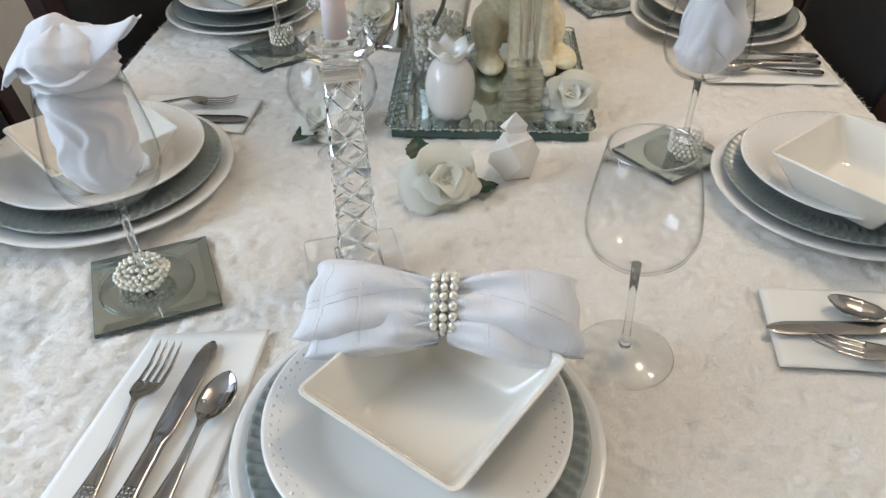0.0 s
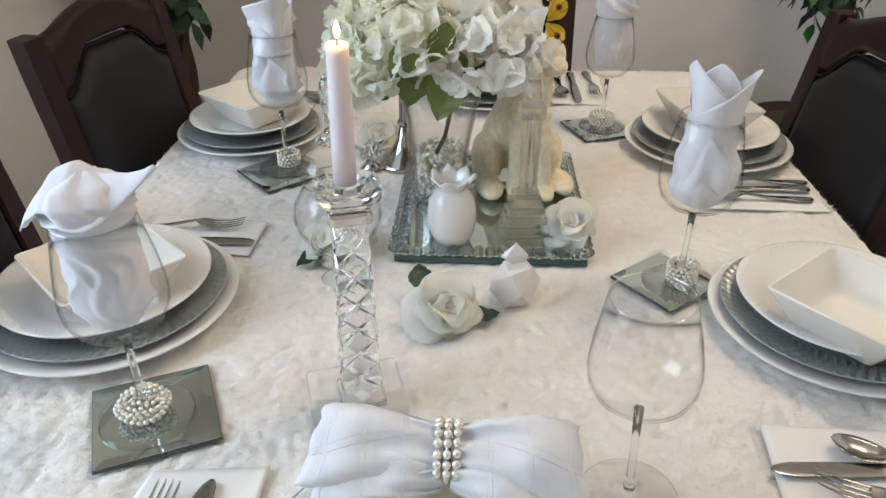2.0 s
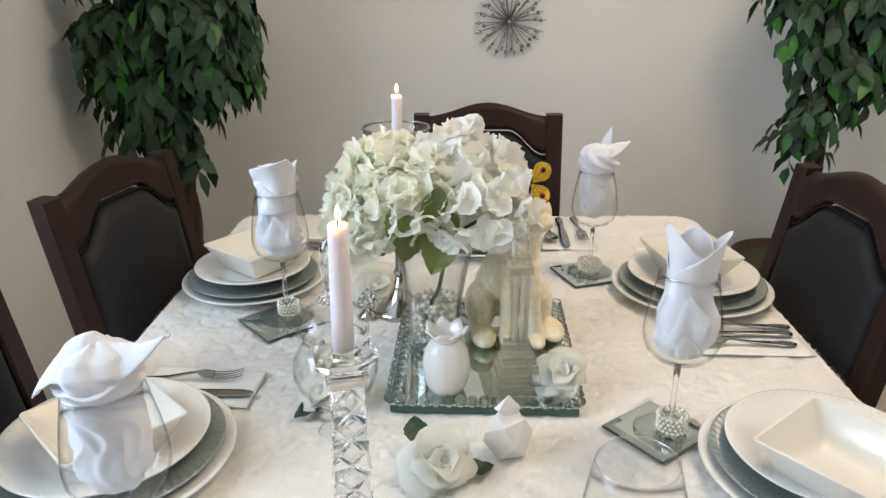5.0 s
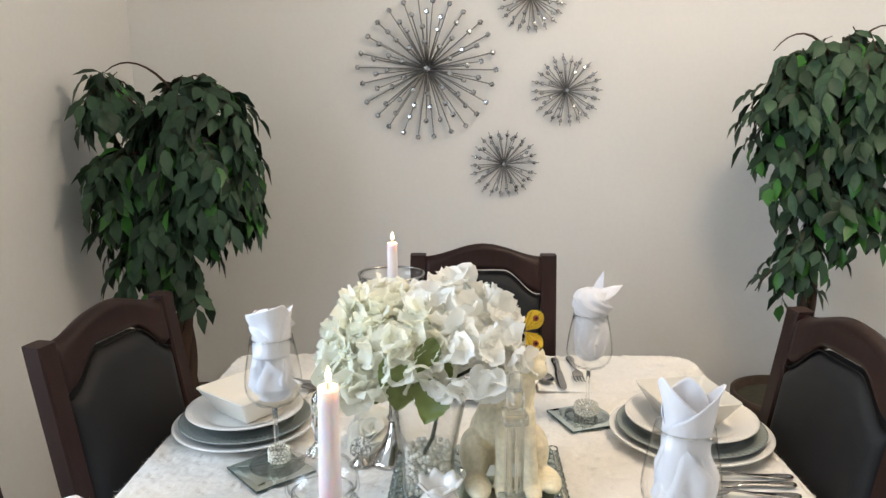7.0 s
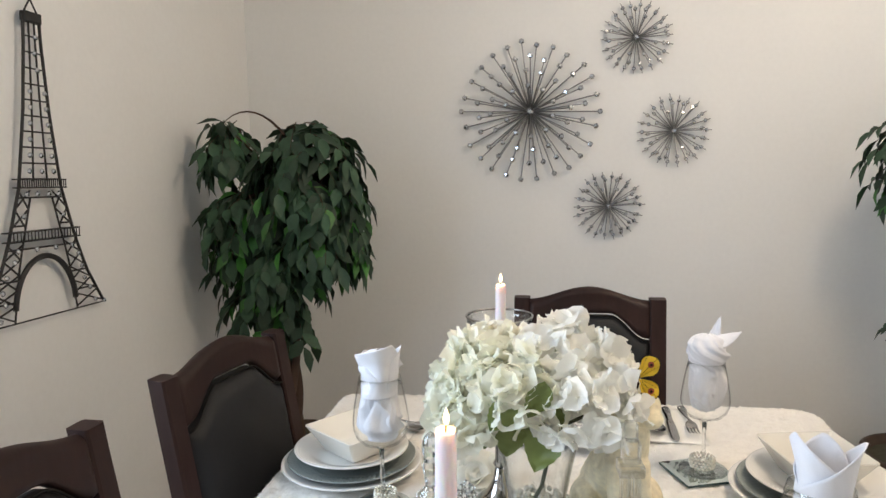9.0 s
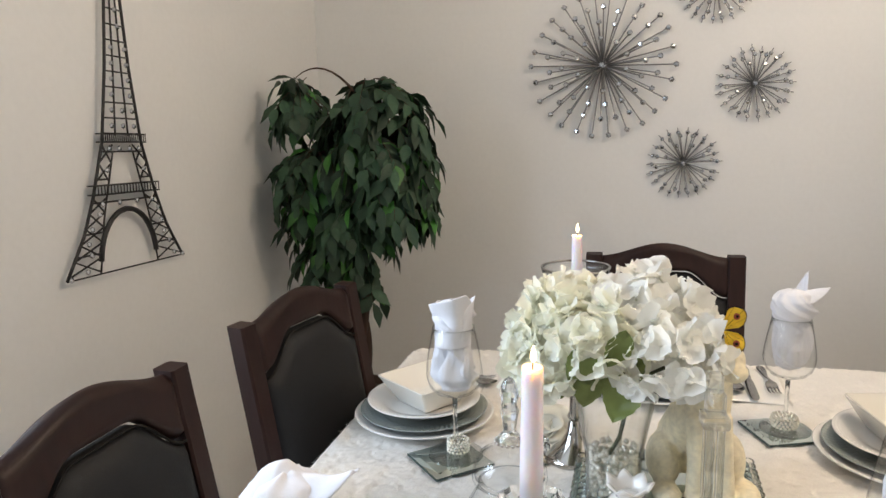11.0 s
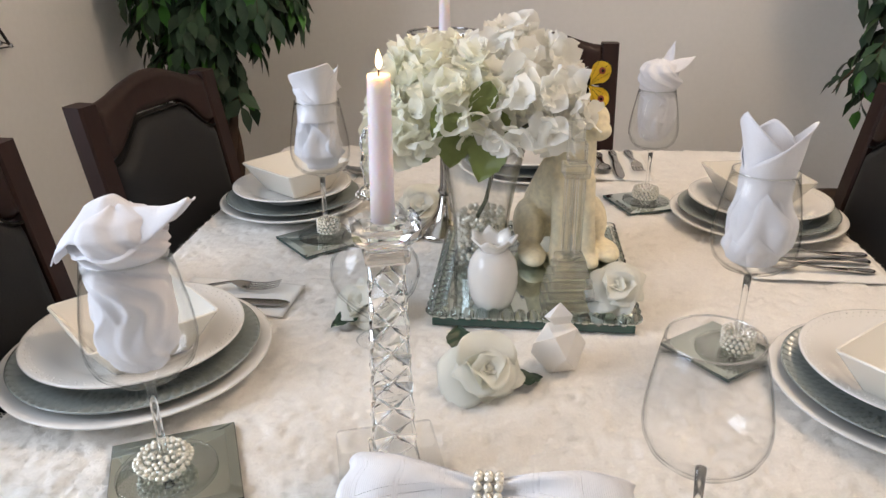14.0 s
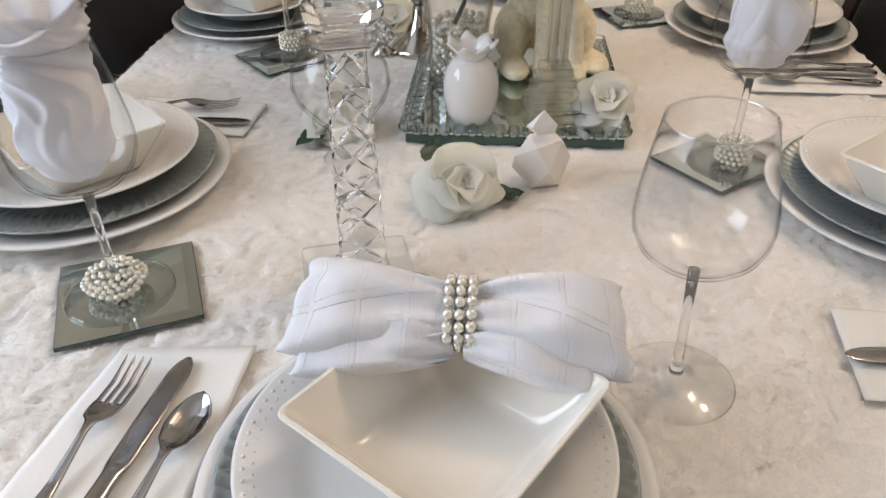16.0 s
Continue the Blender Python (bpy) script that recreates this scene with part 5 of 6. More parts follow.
# ivory seated animal figure, one plain mesh
fig = [tube([(0, 0.040, 0.030), (0, 0.030, 0.070), (0.006, 0.002, 0.120), (0.012, -0.018, 0.165), (0.016, -0.022, 0.195)], [0.042, 0.048, 0.041, 0.032, 0.025], 20), ball(0.034, (-0.042, 0.010, 0.042), (0.72, 1.25, 1.2), 3), ball(0.034, (0.050, 0.016, 0.042), (0.72, 1.25, 1.2), 3),
       ball(0.016, (-0.046, -0.040, 0.013), (1.25, 2.4, 0.85), 3), ball(0.016, (0.062, -0.034, 0.013), (1.25, 2.4, 0.85), 3),
       tube([(-0.010, -0.050, 0.010), (-0.009, -0.046, 0.06), (-0.004, -0.030, 0.13)], [0.0135, 0.0115, 0.018], 12), tube([(0.032, -0.052, 0.010), (0.030, -0.048, 0.06), (0.024, -0.030, 0.13)], [0.0135, 0.0115, 0.018], 12),
       ball(0.0145, (-0.010, -0.062, 0.010), (0.95, 1.6, 0.66), 3), ball(0.0145, (0.032, -0.064, 0.010), (0.95, 1.6, 0.66), 3),
       ball(0.034, (0.022, -0.026, 0.212), (1.0, 0.95, 0.95), 3), ball(0.019, (0.034, -0.050, 0.204), (1.0, 1.15, 0.8), 3), ball(0.013, (0.006, -0.010, 0.232), (0.6, 0.9, 1.6), 3), ball(0.013, (-0.008, -0.012, 0.206), (0.6, 1.0, 1.8), 3)]
statue = solid("animal_figurine", join(*fig), M_PLASTER, "ivory plaster figurine of a seated animal on the tray", "figurine", pose(0.132, 1.150, TZ, 0, 0, 8) @ Matrix.Diagonal((1.1, 1.1, 1.05, 1)))
md = statue.modifiers.new("merge", "REMESH")
md.mode, md.voxel_size, md.use_smooth_shade = "VOXEL", 0.0028, True
md = statue.modifiers.new("soft", "SMOOTH")
md.factor, md.iterations = 0.5, 2

# ---------------------------------------------------------------- roses


def build_rose(label, place, rot, size, seed, leaves):
    r = thing("artificial_rose", label, "flower", pose(*place, *rot), "artificial roses")
    rg = random.Random(seed)
    for ring_i, (cnt, rad, tilt, sz, wide) in enumerate(((2, 0.03, 2, 0.50, 0.42), (3, 0.06, 8, 0.60, 0.55), (3, 0.12, 24, 0.82, 0.72), (3, 0.16, 58, 1.05, 0.68), (4, 0.18, 82, 1.20, 0.60))):
        for k in range(cnt):
            def f(u, v, sz=sz, rad=rad):
                x = (u - 0.5) * 2
                w = wide * sz * math.sin(math.pi * (0.06 + 0.72 * v)) ** 0.6
                lip = 0.20 * sz * v ** 5 - 0.15 * sz * math.sin(math.pi * v)
                wave = 0.11 * math.sin(4.4 * u + seed + 2 * k) * v * v + 0.06 * math.sin(10 * u + 1.7 * k + seed) * v ** 3
                hug = (0.42 if ring_i < 3 else 0.10) * sz
                return Vector((w * x * (1 - 0.15 * x * x * (ring_i < 3)), -(rad * 0.4 + lip) + hug * x * x + wave, sz * v * 0.85 - 0.10 * x * x * sz)) * size
            b = surface(f, 12, 12)
            a = 2 * math.pi * (k + 0.5 * ring_i) / cnt + rg.uniform(-0.25, 0.25)
            m = Matrix.Rotation(a, 4, "Z") @ Matrix.Translation((0, -rad * size * 0.25, size * (0.12 - 0.03 * ring_i))) @ Matrix.Rotation(radians(tilt * rg.uniform(0.8, 1.12)), 4, "X") @ Matrix.Rotation(radians(rg.uniform(-14, 14)), 4, "Y") @ Matrix.Scale(rg.uniform(0.78, 1.14), 4)
            pt = part("petal", b, M_ROSE, r, m=m)
            md_ = pt.modifiers.new("thick", "SOLIDIFY")
            md_.thickness = 0.0004
    part("calyx", ball(0.16 * size, (0, 0, 0.06 * size), (1, 1, 0.9), 2), M_STEM, r)
    for lm in leaves:
        part("leaf", broad_leaf(0.045, 0.017, 0.008), M_DARKLEAF, r, "dark green fabric leaf", m=pose(0, 0, 0, *rot).inverted() @ lm)
    return r


M_DARKLEAF = material("dark_leaf", (0.02, 0.05, 0.025), 0.5, vary=0.2, scale=30)
build_rose("white artificial rose lying on the plush cloth", (0.026, 0.762, Z + 0.020), (44, 0, 12), 0.046, 3, [pose(-0.030, 0.040, 0.002, 30, 0, 10), pose(0.030, 0.0, -0.012, 5, 0, -60)])
build_rose("white artificial rose lying on the mirrored tray", (0.203, 0.958, TZ + 0.020), (38, 0, -20), 0.041, 5, [pose(-0.010, -0.004, -0.008, 8, 0, 100)])
build_rose("white artificial rose behind the glass jar", (-0.145, 0.925, Z + 0.018), (42, 0, -30), 0.040, 8, [pose(-0.006, -0.016, -0.006, 4, 0, 130)])
build_rose("white artificial rose beside the silver candlestick", (-0.108, 1.300, Z + 0.022), (40, 0, -10), 0.046, 9, [])

# faceted white bird
bm = bmesh.new()
vs = [bm.verts.new(p) for p in ((-0.012, -0.022, 0), (0.022, -0.018, 0), (0.026, 0.014, 0), (-0.010, 0.020, 0), (-0.032, -0.006, 0.020), (0.006, -0.034, 0.026), (0.036, -0.004, 0.030), (0.008, 0.030, 0.028), (-0.030, -0.010, 0.036),
                                (-0.008, -0.026, 0.052), (0.022, -0.014, 0.056), (0.016, 0.016, 0.054), (-0.010, 0.014, 0.050), (-0.006, -0.012, 0.061), (0.014, -0.010, 0.062), (0.008, 0.008, 0.062), (-0.012, -0.012, 0.071), (0.016, -0.011, 0.073), (0.006, 0.011, 0.073),
                                (0.001, -0.006, 0.089), (-0.018, -0.006, 0.070))]
lower = bmesh.ops.convex_hull(bm, input=vs[:13])
upper = bmesh.ops.convex_hull(bm, input=vs[13:])
bmesh.ops.recalc_face_normals(bm, faces=bm.faces)
solid("faceted_bird", bm, M_CERAMIC, "white faceted ceramic bird on the plush cloth", "ornament", pose(0.112, 0.822, Z + 0.001, 0, 0, 8), smooth=False)

# ---------------------------------------------------------------- lidded glass jar
jar = thing("glass_jar", "lidded clear glass jar with a crystal knob", "jar", pose(-0.118, 0.862, Z))
part("bowl", lathe([(0, 0.0), (0.026, 0.0), (0.029, 0.003), (0.020, 0.008), (0.009, 0.014), (0.011, 0.022), (0.008, 0.030), (0.014, 0.038), (0.034, 0.056), (0.051, 0.078), (0.0575, 0.098), (0.055, 0.118), (0.046, 0.134), (0.040, 0.143), (0.041, 0.150),
                    (0.039, 0.150), (0.0385, 0.143), (0.0445, 0.133), (0.0533, 0.117), (0.0556, 0.098), (0.049, 0.080), (0.032, 0.059), (0.012, 0.043), (0, 0.040)], 56), M_GLASS, jar)
lid = part("lid", lathe([(0.036, 0.1515), (0.047, 0.153), (0.048, 0.156), (0.046, 0.172), (0.038, 0.187), (0.022, 0.197), (0.010, 0.201), (0.0, 0.2015), (0.0, 0.199), (0.009, 0.1985), (0.021, 0.1945), (0.0365, 0.185), (0.044, 0.171), (0.045, 0.158), (0.036, 0.155)], 56, True), M_GLASS, jar)
part("knob", lathe([(0, 0.2015), (0.012, 0.202), (0.016, 0.207), (0.013, 0.212), (0.008, 0.218), (0.0095, 0.232), (0.012, 0.244), (0.0095, 0.256), (0.012, 0.266), (0.0105, 0.276), (0.006, 0.286), (0, 0.290)], 10), M_CRYSTAL, lid, "faceted crystal knob", smooth=False)
b = bmesh.new()
for i in range(16):
    a = 2 * math.pi * i / 16
    bmesh.ops.create_icosphere(b, subdivisions=1, radius=0.003, matrix=Matrix.Translation((0.0175 * math.cos(a), 0.0175 * math.sin(a), 0.205)))
part("bead_ring", b, M_CHROME, lid)

# small crystal stopper ornament beside the silver foot
orn = thing("crystal_ornament", "small cut crystal ornament with a silver collar", "ornament", pose(-0.120, 1.215, Z))
part("silver_base", lathe([(0, 0), (0.020, 0), (0.021, 0.004), (0.012, 0.012), (0.008, 0.020), (0, 0.021)], 24), M_CHROME, orn)
for k in range(7):
    a = 2 * math.pi * k / 7
    part("crystal_drop", ball(0.0075, sub=1, scale=(1, 1, 1.5)), M_CRYSTAL, orn, m=pose(0.013 * math.cos(a), 0.013 * math.sin(a), 0.032 + 0.005 * (k % 2), 20 * math.cos(a), 20 * math.sin(a), 0), smooth=False)
part("crystal_drop", ball(0.010, sub=1, scale=(1, 1, 1.5)), M_CRYSTAL, orn, m=pose(0, 0, 0.045), smooth=False)

# ---------------------------------------------------------------- wall art: four metal starbursts
GEM = mesh_of("gem", ball(1.0, sub=1), M_GEM, False)


def starburst(place, radius, rods, gem_r, tiers, seed, label):
    """Rods from a hub, splayed forward in tiers, with faceted gems. Hangs on the wall facing -y."""
    rg = random.Random(seed)
    t = thing("starburst_wall_art", label, "wall art", pose(*place), "starburst wall art")
    part("hub", lathe([(0, 0), (radius * 0.10, 0.0), (radius * 0.11, 0.004), (radius * 0.06, 0.016), (0, 0.02)], 20), M_ROD, t, m=pose(0, 0, 0, 90, 0, 0))
    rod_mesh = mesh_of("rod", tube([(0, 0, 0), (0, 0, 1)], 1.0, 6), M_ROD)
    for frac, depth, count, off, ends in tiers:
        for k in range(count):
            a = 2 * math.pi * (k + off) / count + rg.uniform(-0.03, 0.03)
            ln = radius * frac * rg.uniform(0.96, 1.03)
            d = Vector((math.cos(a) * ln, -depth, math.sin(a) * ln))
            q = d.to_track_quat("Z", "Y").to_matrix().to_4x4()
            part("rod", rod_mesh, None, t, m=Matrix.Translation((0, -0.006, 0)) @ q @ Matrix.Diagonal((gem_r * 0.22, gem_r * 0.22, d.length, 1)))
            for e in ends:
                part("gem", GEM, None, t, m=Matrix.Translation(Vector((0, -0.006, 0)) + d * e) @ Matrix.Rotation(rg.random() * 3, 4, "Y") @ Matrix.Diagonal((gem_r, gem_r * 0.7, gem_r, 1)))
    part("gem", GEM, None, t, m=Matrix.Translation((0, -0.024, 0)) @ Matrix.Diagonal((gem_r * 1.3, gem_r, gem_r * 1.3, 1)))
    return t


starburst((-0.069, YB - 0.001, 1.530), 0.250, 0, 0.0112, [(1.0, 0.018, 26, 0.0, (1.0,)), (0.78, 0.050, 22, 0.4, (1.0,)), (0.58, 0.070, 16, 0.2, (1.0,)), (0.36, 0.075, 10, 0.6, (1.0,))], 1, "large silver metal starburst with clear gems on the wall")
for i, (x, z) in enumerate(((0.449, 1.450), (0.221, 1.177), (0.311, 1.784))):
    starburst((x, YB - 0.001, z), 0.131, 0, 0.0082, [(1.0, 0.010, 22, 0.1 * i, (0.86,)), (0.82, 0.034, 16, 0.3, (0.9,)), (0.55, 0.045, 8, 0.5, (0.95,))], 5 + i, "small silver metal starburst with clear gems on the wall")

# ---------------------------------------------------------------- wall art: wire tower on the west wall
eif = thing("tower_wall_art", "black wire lattice tower with clear gems on the wall", "wall art", pose(XL + 0.022, 1.534, 1.020, -2.5) @ Matrix.Diagonal((1, 1.075, 1.06, 1)))
TH = 0.70


def half_at(z):
    """Half width of the tower's outline at a height above its feet."""
    return float(np.interp(z, [0, 0.09, 0.17, 0.285, 0.45, 0.60, 0.655, 0.70], [0.200, 0.140, 0.105, 0.066, 0.040, 0.026, 0.024, 0.002]))


def inner_at(z):
    return float(np.interp(z, [0, 0.13, 0.17, 0.265], [0.100, 0.075, 0.062, 0.034]))


def bar(name, pts, r=0.0022):
    return part(name, tube([Vector((0, y, z)) for y, z in pts], r, 6), M_IRON, eif)


for s in (-1, 1):
    bar("outline", [(s * half_at(z), z) for z in np.linspace(0, 0.655, 24)], 0.0036)
    bar("upright", [(s * inner_at(z), z) for z in np.linspace(0, 0.265, 8)])
    bar("upright", [(s * half_at(z) * 0.34, z) for z in np.linspace(0.30, 0.655, 12)])
    for k in range(5):
        z0, z1 = 0.005 + 0.032 * k, 0.005 + 0.032 * (k + 1)
        bar("brace", [(s * half_at(z0), z0), (s * inner_at(z1), z1)], 0.0021)
        bar("brace", [(s * inner_at(z0), z0), (s * half_at(z1), z1)], 0.0021)
    for k in range(2):
        z0, z1 = 0.20 + 0.04 * k, 0.20 + 0.04 * (k + 1)
        bar("brace", [(s * half_at(z0), z0), (s * inner_at(z1), z1)], 0.0021)
        bar("brace", [(s * inner_at(z0), z0), (s * half_at(z1), z1)], 0.0021)
bar("foot_wire", [(-0.200, 0.0), (0.200, 0.0)], 0.0018)
bar("arch", [(0.096 * math.cos(a), 0.015 + 0.120 * math.sin(a)) for a in np.linspace(0.1, math.pi - 0.1, 24)], 0.0065)
for z in np.arange(0.305, 0.65, 0.034):
    bar("rung", [(-half_at(z), z), (half_at(z), z)], 0.0020)
for z in (0.045, 0.090, 0.155, 0.205, 0.265):
    for s in ((-1, 1) if z < 0.15 or 0.2 < z < 0.25 else (0,)):
        bar("rung", [(s * half_at(z), z), (s * inner_at(z), z)] if s else [(-half_at(z), z), (half_at(z), z)], 0.0021)
for z, h in ((0.172, 0.020), (0.286, 0.018)):
    w = half_at(z) + 0.007
    pl = part("platform", box(0.022, 2 * w, 0.003, 0.001, (0, 0, z)), M_IRON, eif, smooth=False)
    part("platform_rail", box(0.022, 2 * w, 0.003, 0.001, (0, 0, z + h)), M_IRON, pl, smooth=False)
    for y in np.linspace(-w + 0.002, w - 0.002, 22):
        part("baluster", tube([(0.009, y, z), (0.009, y, z + h)], 0.0013, 5), M_IRON, pl)
part("cap", box(0.016, 0.050, 0.022, 0.002, (0, 0, 0.652)), M_IRON, eif, smooth=False)
for s in (-1, 1):
    bar("finial", [(s * 0.020, 0.662), (s * 0.012, 0.674), (0, 0.692)], 0.002)
bar("finial", [(0, 0.69), (0, 0.725)], 0.0025)
rg = random.Random(2)
EG = mesh_of("gem", ball(0.0068, sub=1, scale=(0.7, 1, 1)), M_GEM, False)
spots = [(s * (half_at(z) * 0.6 + inner_at(z) * 0.4) + rg.uniform(-0.01, 0.01), z) for s in (-1, 1) for z in (0.012, 0.045, 0.07, 0.10, 0.13)]
spots += [(y, 0.152) for y in (-0.085, -0.03, 0.03, 0.085)] + [(y, 0.272) for y in (-0.05, -0.018, 0.018, 0.05)] + [(s * 0.062, 0.225) for s in (-1, 1)] + [(s * half_at(0.0) * 0.97, 0.003) for s in (-1, 1)]
for z in np.arange(0.322, 0.52, 0.034):
    spots += [(s * half_at(z) * 0.62, z) for s in (-1, 1)] + ([(0, z)] if z < 0.37 else [])
spots += [(0.004, 0.54), (-0.002, 0.575), (0.004, 0.61)]
for y, z in spots:
    part("gem", EG, None, eif, m=Matrix.Translation((0.006, y, z)))

# ---------------------------------------------------------------- artificial ficus trees


def ficus(label, place, lobes, trunk, n_leaves, seed, pot_r, clip, size, arches):
    """lobes: (centre, radii, weight) of leafy masses, in the tree's own frame. clip: walls that the crown keeps off."""
    lobes = [(((c[0]) * size, c[1] * size, 1.12 + (c[2] - 1.12) * size), [q * size for q in r_], w) for c, r_, w in lobes]
    rg = random.Random(seed)
    t = thing("ficus_tree", label, "tree", pose(*place), "artificial trees")
    part("basket", lathe([(0, 0), (pot_r * 0.8, 0), (pot_r * 0.86, 0.02), (pot_r, 0.38), (pot_r * 1.06, 0.40), (pot_r * 1.06, 0.42), (pot_r * 0.98, 0.42), (pot_r * 0.95, 0.39), (0, 0.385)], 40), M_BASKET, t, "dark woven basket")
    for k in range(9):
        z = 0.03 + 0.042 * k
        r = pot_r * (0.86 + 0.14 * z / 0.38) + 0.002
        part("weave", tube([(r * math.cos(a), r * math.sin(a), z + 0.004 * math.sin(16 * a + math.pi * (k % 2))) for a in np.linspace(0, 2 * math.pi, 64)], 0.006, 6), M_BASKET, t)
    part("moss", lathe([(0, 0.402), (pot_r * 0.5, 0.40), (pot_r * 0.94, 0.392)], 24), M_SOIL, t)
    for s in range(3):
        pts = []
        for i in range(40):
            v = i / 39
            p = Vector(trunk[0]).lerp(Vector(trunk[1]), v)
            a = v * 11 + s * 2.1
            pts.append(p + Vector((0.017 * math.cos(a), 0.017 * math.sin(a), 0)) * (1 - 0.4 * v))
        part("trunk", tube(pts, [0.017 * (1 - 0.45 * i / 39) for i in range(40)], 8), M_BARK, t)
    total = sum(w for _, _, w in lobes)
    groups = {"dark": ([], []), "young": ([], [])}
    tips = []
    for c, rad, w in lobes:
        c = Vector(c)
        root = Vector(trunk[0]).lerp(Vector(trunk[1]), rg.uniform(0.7, 1.0))
        for k in range(max(2, int(6 * w / total * 3))):
            d = Vector([rg.gauss(0, 1) for _ in range(3)]).normalized()
            tip = c + Vector((d.x * rad[0], d.y * rad[1], d.z * rad[2])) * 0.8
            mid = root.lerp(tip, 0.5) + Vector((0, 0, 0.05))
            tips.append([root, mid, tip, tip + Vector((d.x * 0.03, d.y * 0.03, -0.04))])
        for k in range(int(n_leaves * w / total / 6)):
            while True:
                d = Vector([rg.uniform(-1, 1) for _ in range(3)])
                if 0.3 < d.length < 1:
                    break
            d = d.normalized() * d.length ** 0.5
            grow = Vector((d.x * 0.8 + rg.gauss(0, 0.25), d.y * 0.8 + rg.gauss(0, 0.25), 0.55 * d.z - 0.45 + rg.gauss(0, 0.15))).normalized()
            p0 = c + Vector((d.x * rad[0], d.y * rad[1], d.z * rad[2])) - grow * 0.05
            twig = [p0 + grow * 0.115 * q + Vector((0, 0, -0.045 * q * q)) for q in (0, 0.33, 0.66, 1.0)]
            if not all(clip[0] + 0.02 < place[0] + q.x < clip[1] - 0.02 and place[1] + q.y < clip[2] - 0.02 for q in twig):
                continue
            tips.append(twig)
            across = grow.cross(Vector((0, 0, 1))).normalized()
            for i in range(7):
                q = 0.12 + 0.88 * i / 6
                p = p0 + grow * 0.115 * q + Vector((0, 0, -0.045 * q * q))
                turn = (0.9 if i % 2 else -0.9) * (1 - 0.8 * (i == 6)) + rg.gauss(0, 0.25)
                hang = (grow * 0.75 + across * turn + Vector((0, 0, -0.85 + rg.gauss(0, 0.25)))).normalized()
                face = Vector((d.x + rg.gauss(0, 0.35), d.y + rg.gauss(0, 0.35), 0.65 + rg.gauss(0, 0.25)))
                side = hang.cross(face).normalized()
                up = side.cross(hang).normalized()
                ln, wd = rg.uniform(0.052, 0.094), rg.uniform(0.015, 0.0245)
                if not (clip[0] + 0.01 < place[0] + (p + hang * ln).x < clip[1] - 0.01 and place[1] + (p + hang * ln).y < clip[2] - 0.01):
                    continue
                pts = [p, p + hang * ln * 0.25 + side * wd * 0.72 + up * 0.005, p + hang * ln * 0.25, p + hang * ln * 0.25 - side * wd * 0.72 + up * 0.005,
                       p + hang * ln * 0.55 + side * wd * 0.95 + up * 0.002, p + hang * ln * 0.55 - up * 0.004, p + hang * ln * 0.55 - side * wd * 0.95 + up * 0.002, p + hang * ln - up * 0.014]
                vs_, fs_ = groups["young" if rg.random() < (0.22 if d.z < -0.1 else 0.04) else "dark"]
                o = len(vs_)
                vs_ += [tuple(q_) for q_ in pts]
                fs_ += [(o, o + 2, o + 1), (o, o + 3, o + 2), (o + 1, o + 2, o + 5), (o + 1, o + 5, o + 4), (o + 2, o + 3, o + 6), (o + 2, o + 6, o + 5), (o + 4, o + 5, o + 7), (o + 5, o + 6, o + 7)]
    bent = []
    for line in arches:
        a, b, c, d = [Vector(q) for q in line]
        bent.append([a * (1 - q) ** 3 + b * (3 * q * (1 - q) ** 2) + c * (3 * q * q * (1 - q)) + d * q ** 3 for q in [k / 8 for k in range(9)]])
    for pts in bent:
        part("branch", tube(pts, [0.005 - 0.0035 * k / 8 for k in range(9)], 6), M_BARK, t)
    for pts in tips:
        slim = (pts[0] - pts[-1]).length < 0.16
        part("twig" if slim else "branch", tube(pts, [0.0018, 0.0015, 0.0012, 0.0008] if slim else [0.006, 0.004, 0.0025, 0.001], 4), M_BARK, t)
    for nm, mt, lab in (("dark", M_FICUS, "crown of dark green fabric leaves"), ("young", M_FICUS_L, "lighter green young leaves")):
        vs_, fs_ = groups[nm]
        ob = new("crown" if nm == "dark" else "young_leaves", raw_mesh("leaves", np.array(vs_), np.array(fs_), mt))
        ob.parent = t
        tagged(ob, lab, kind="stuff")
    return t


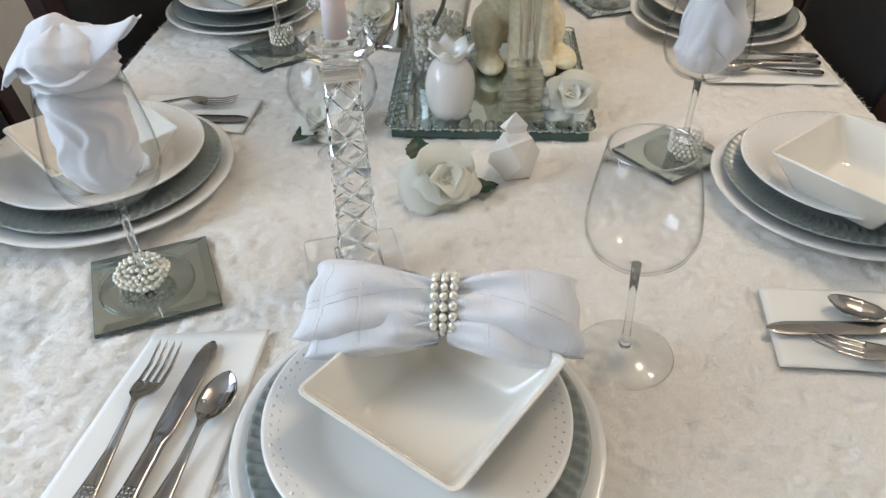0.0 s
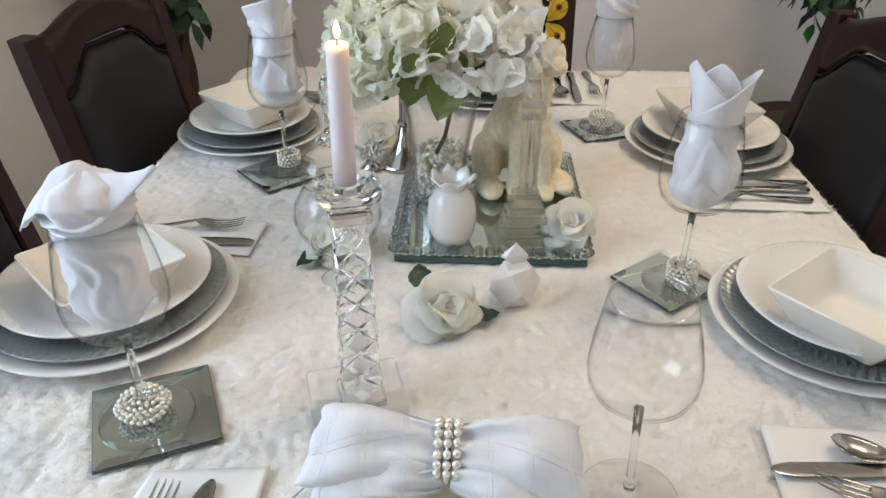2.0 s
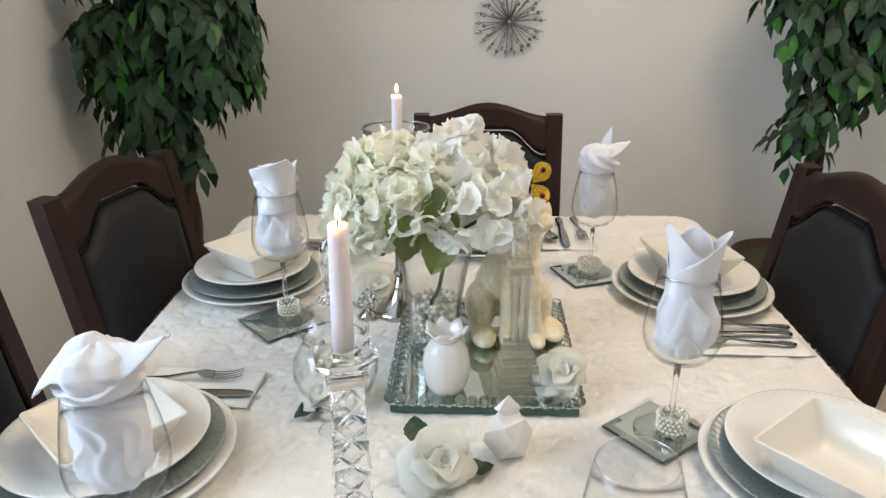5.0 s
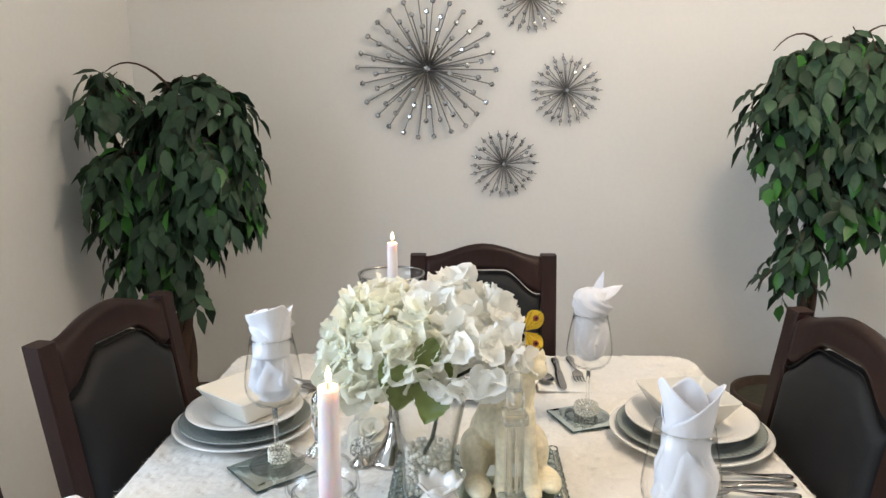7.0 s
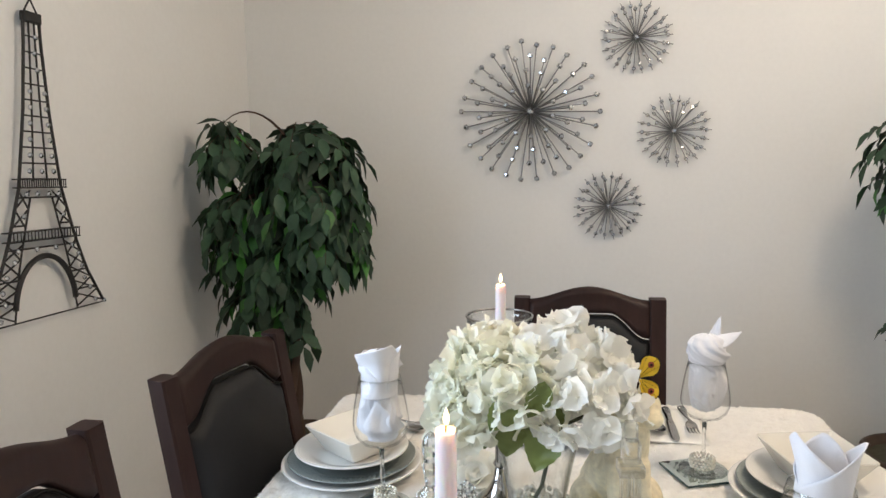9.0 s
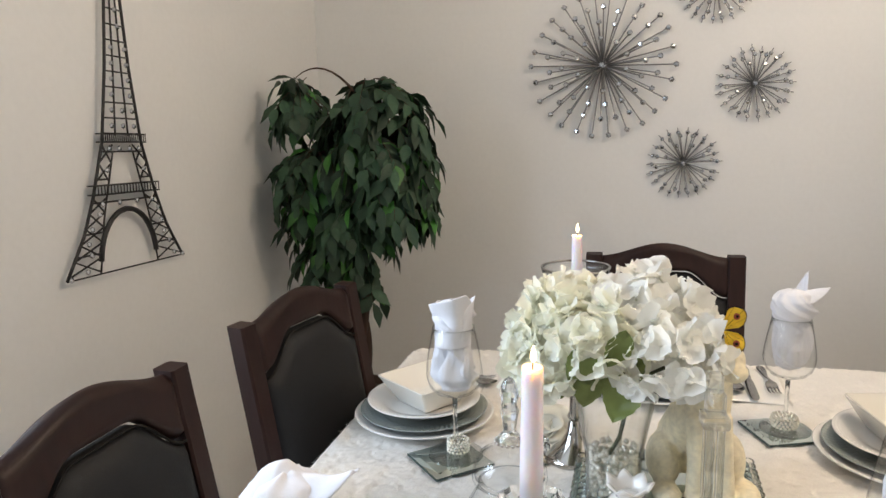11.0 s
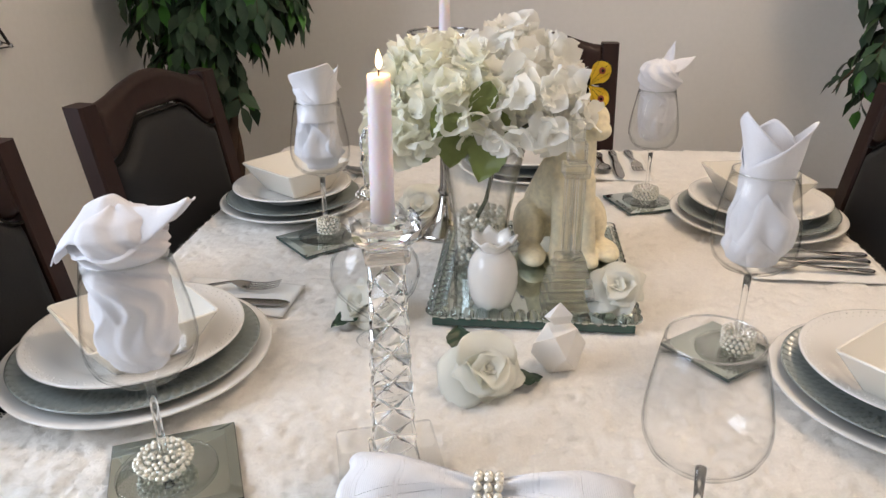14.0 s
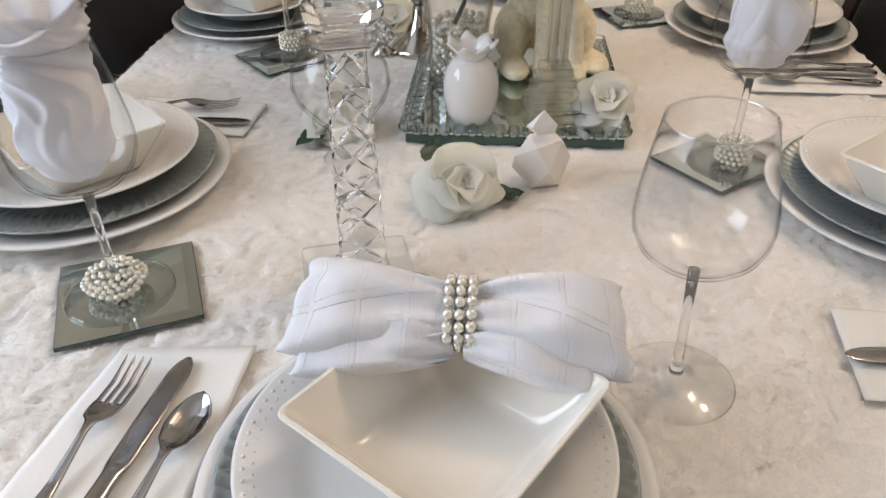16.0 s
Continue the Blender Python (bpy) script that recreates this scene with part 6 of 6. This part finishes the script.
# crown shapes: broad shoulders and a narrow hanging foot
ficus("artificial ficus tree with a heart-shaped crown in a basket", (-0.85, 2.30, 0),
      [((0.085, 0, 1.335), (0.155, 0.14, 0.165), 3.4), ((-0.185, 0, 1.45), (0.045, 0.07, 0.05), 0.7), ((-0.12, 0, 1.20), (0.12, 0.14, 0.10), 2.2), ((0.11, 0, 1.16), (0.115, 0.12, 0.10), 1.9), ((-0.06, 0, 1.04), (0.14, 0.12, 0.09), 1.8), ((-0.09, 0, 0.93), (0.08, 0.08, 0.07), 0.9), ((0.035, -0.02, 0.835), (0.02, 0.03, 0.012), 0.10)],
      ((0.0, 0, 0.39), (0.0, 0, 1.30)), 2300, 3, 0.16, (XL, XR, YB), 1.0, [((0.02, -0.02, 1.44), (-0.04, -0.03, 1.53), (-0.12, -0.03, 1.55), (-0.18, -0.03, 1.50))])
ficus("tall artificial ficus tree with drooping branches in a basket", (1.18, 2.40, 0),
      [((0.09, 0, 1.52), (0.18, 0.14, 0.09), 2.6), ((-0.07, 0, 1.40), (0.09, 0.10, 0.12), 1.5), ((0.17, 0, 1.32), (0.16, 0.14, 0.12), 2.2), ((-0.01, 0, 1.24), (0.10, 0.10, 0.11), 1.3), ((0.11, 0, 1.10), (0.15, 0.12, 0.07), 1.6), ((0.0, -0.02, 0.97), (0.06, 0.06, 0.06), 0.5), ((-0.04, -0.02, 0.85), (0.045, 0.04, 0.03), 0.22)],
      ((0.03, 0, 0.39), (0.06, 0, 1.45)), 1450, 9, 0.17, (XL, XR, YB), 1.0, [((0.04, -0.02, 1.52), (-0.03, -0.04, 1.64), (-0.11, -0.05, 1.63), (-0.16, -0.05, 1.56)), ((0.06, 0, 1.45), (0.10, 0, 1.60), (0.16, -0.02, 1.66), (0.22, -0.02, 1.63)), ((-0.02, -0.03, 0.95), (-0.08, -0.05, 0.90), (-0.13, -0.06, 0.86), (-0.16, -0.06, 0.80))])

# ---------------------------------------------------------------- floor tiles
TILE = mesh_of("tile", box(0.327, 0.327, 0.008, 0.0015, seg=1), M_FLOOR, False)
ty = YN + 0.165
while ty < YB:
    tx = XW + 0.165
    while tx < XR + 0.1:
        part("tile", TILE, None, floor, m=pose(min(tx, XR - 0.05), min(ty, YB - 0.05), -0.004 + 0.0 * tx))
        tx += 0.333
    ty += 0.333
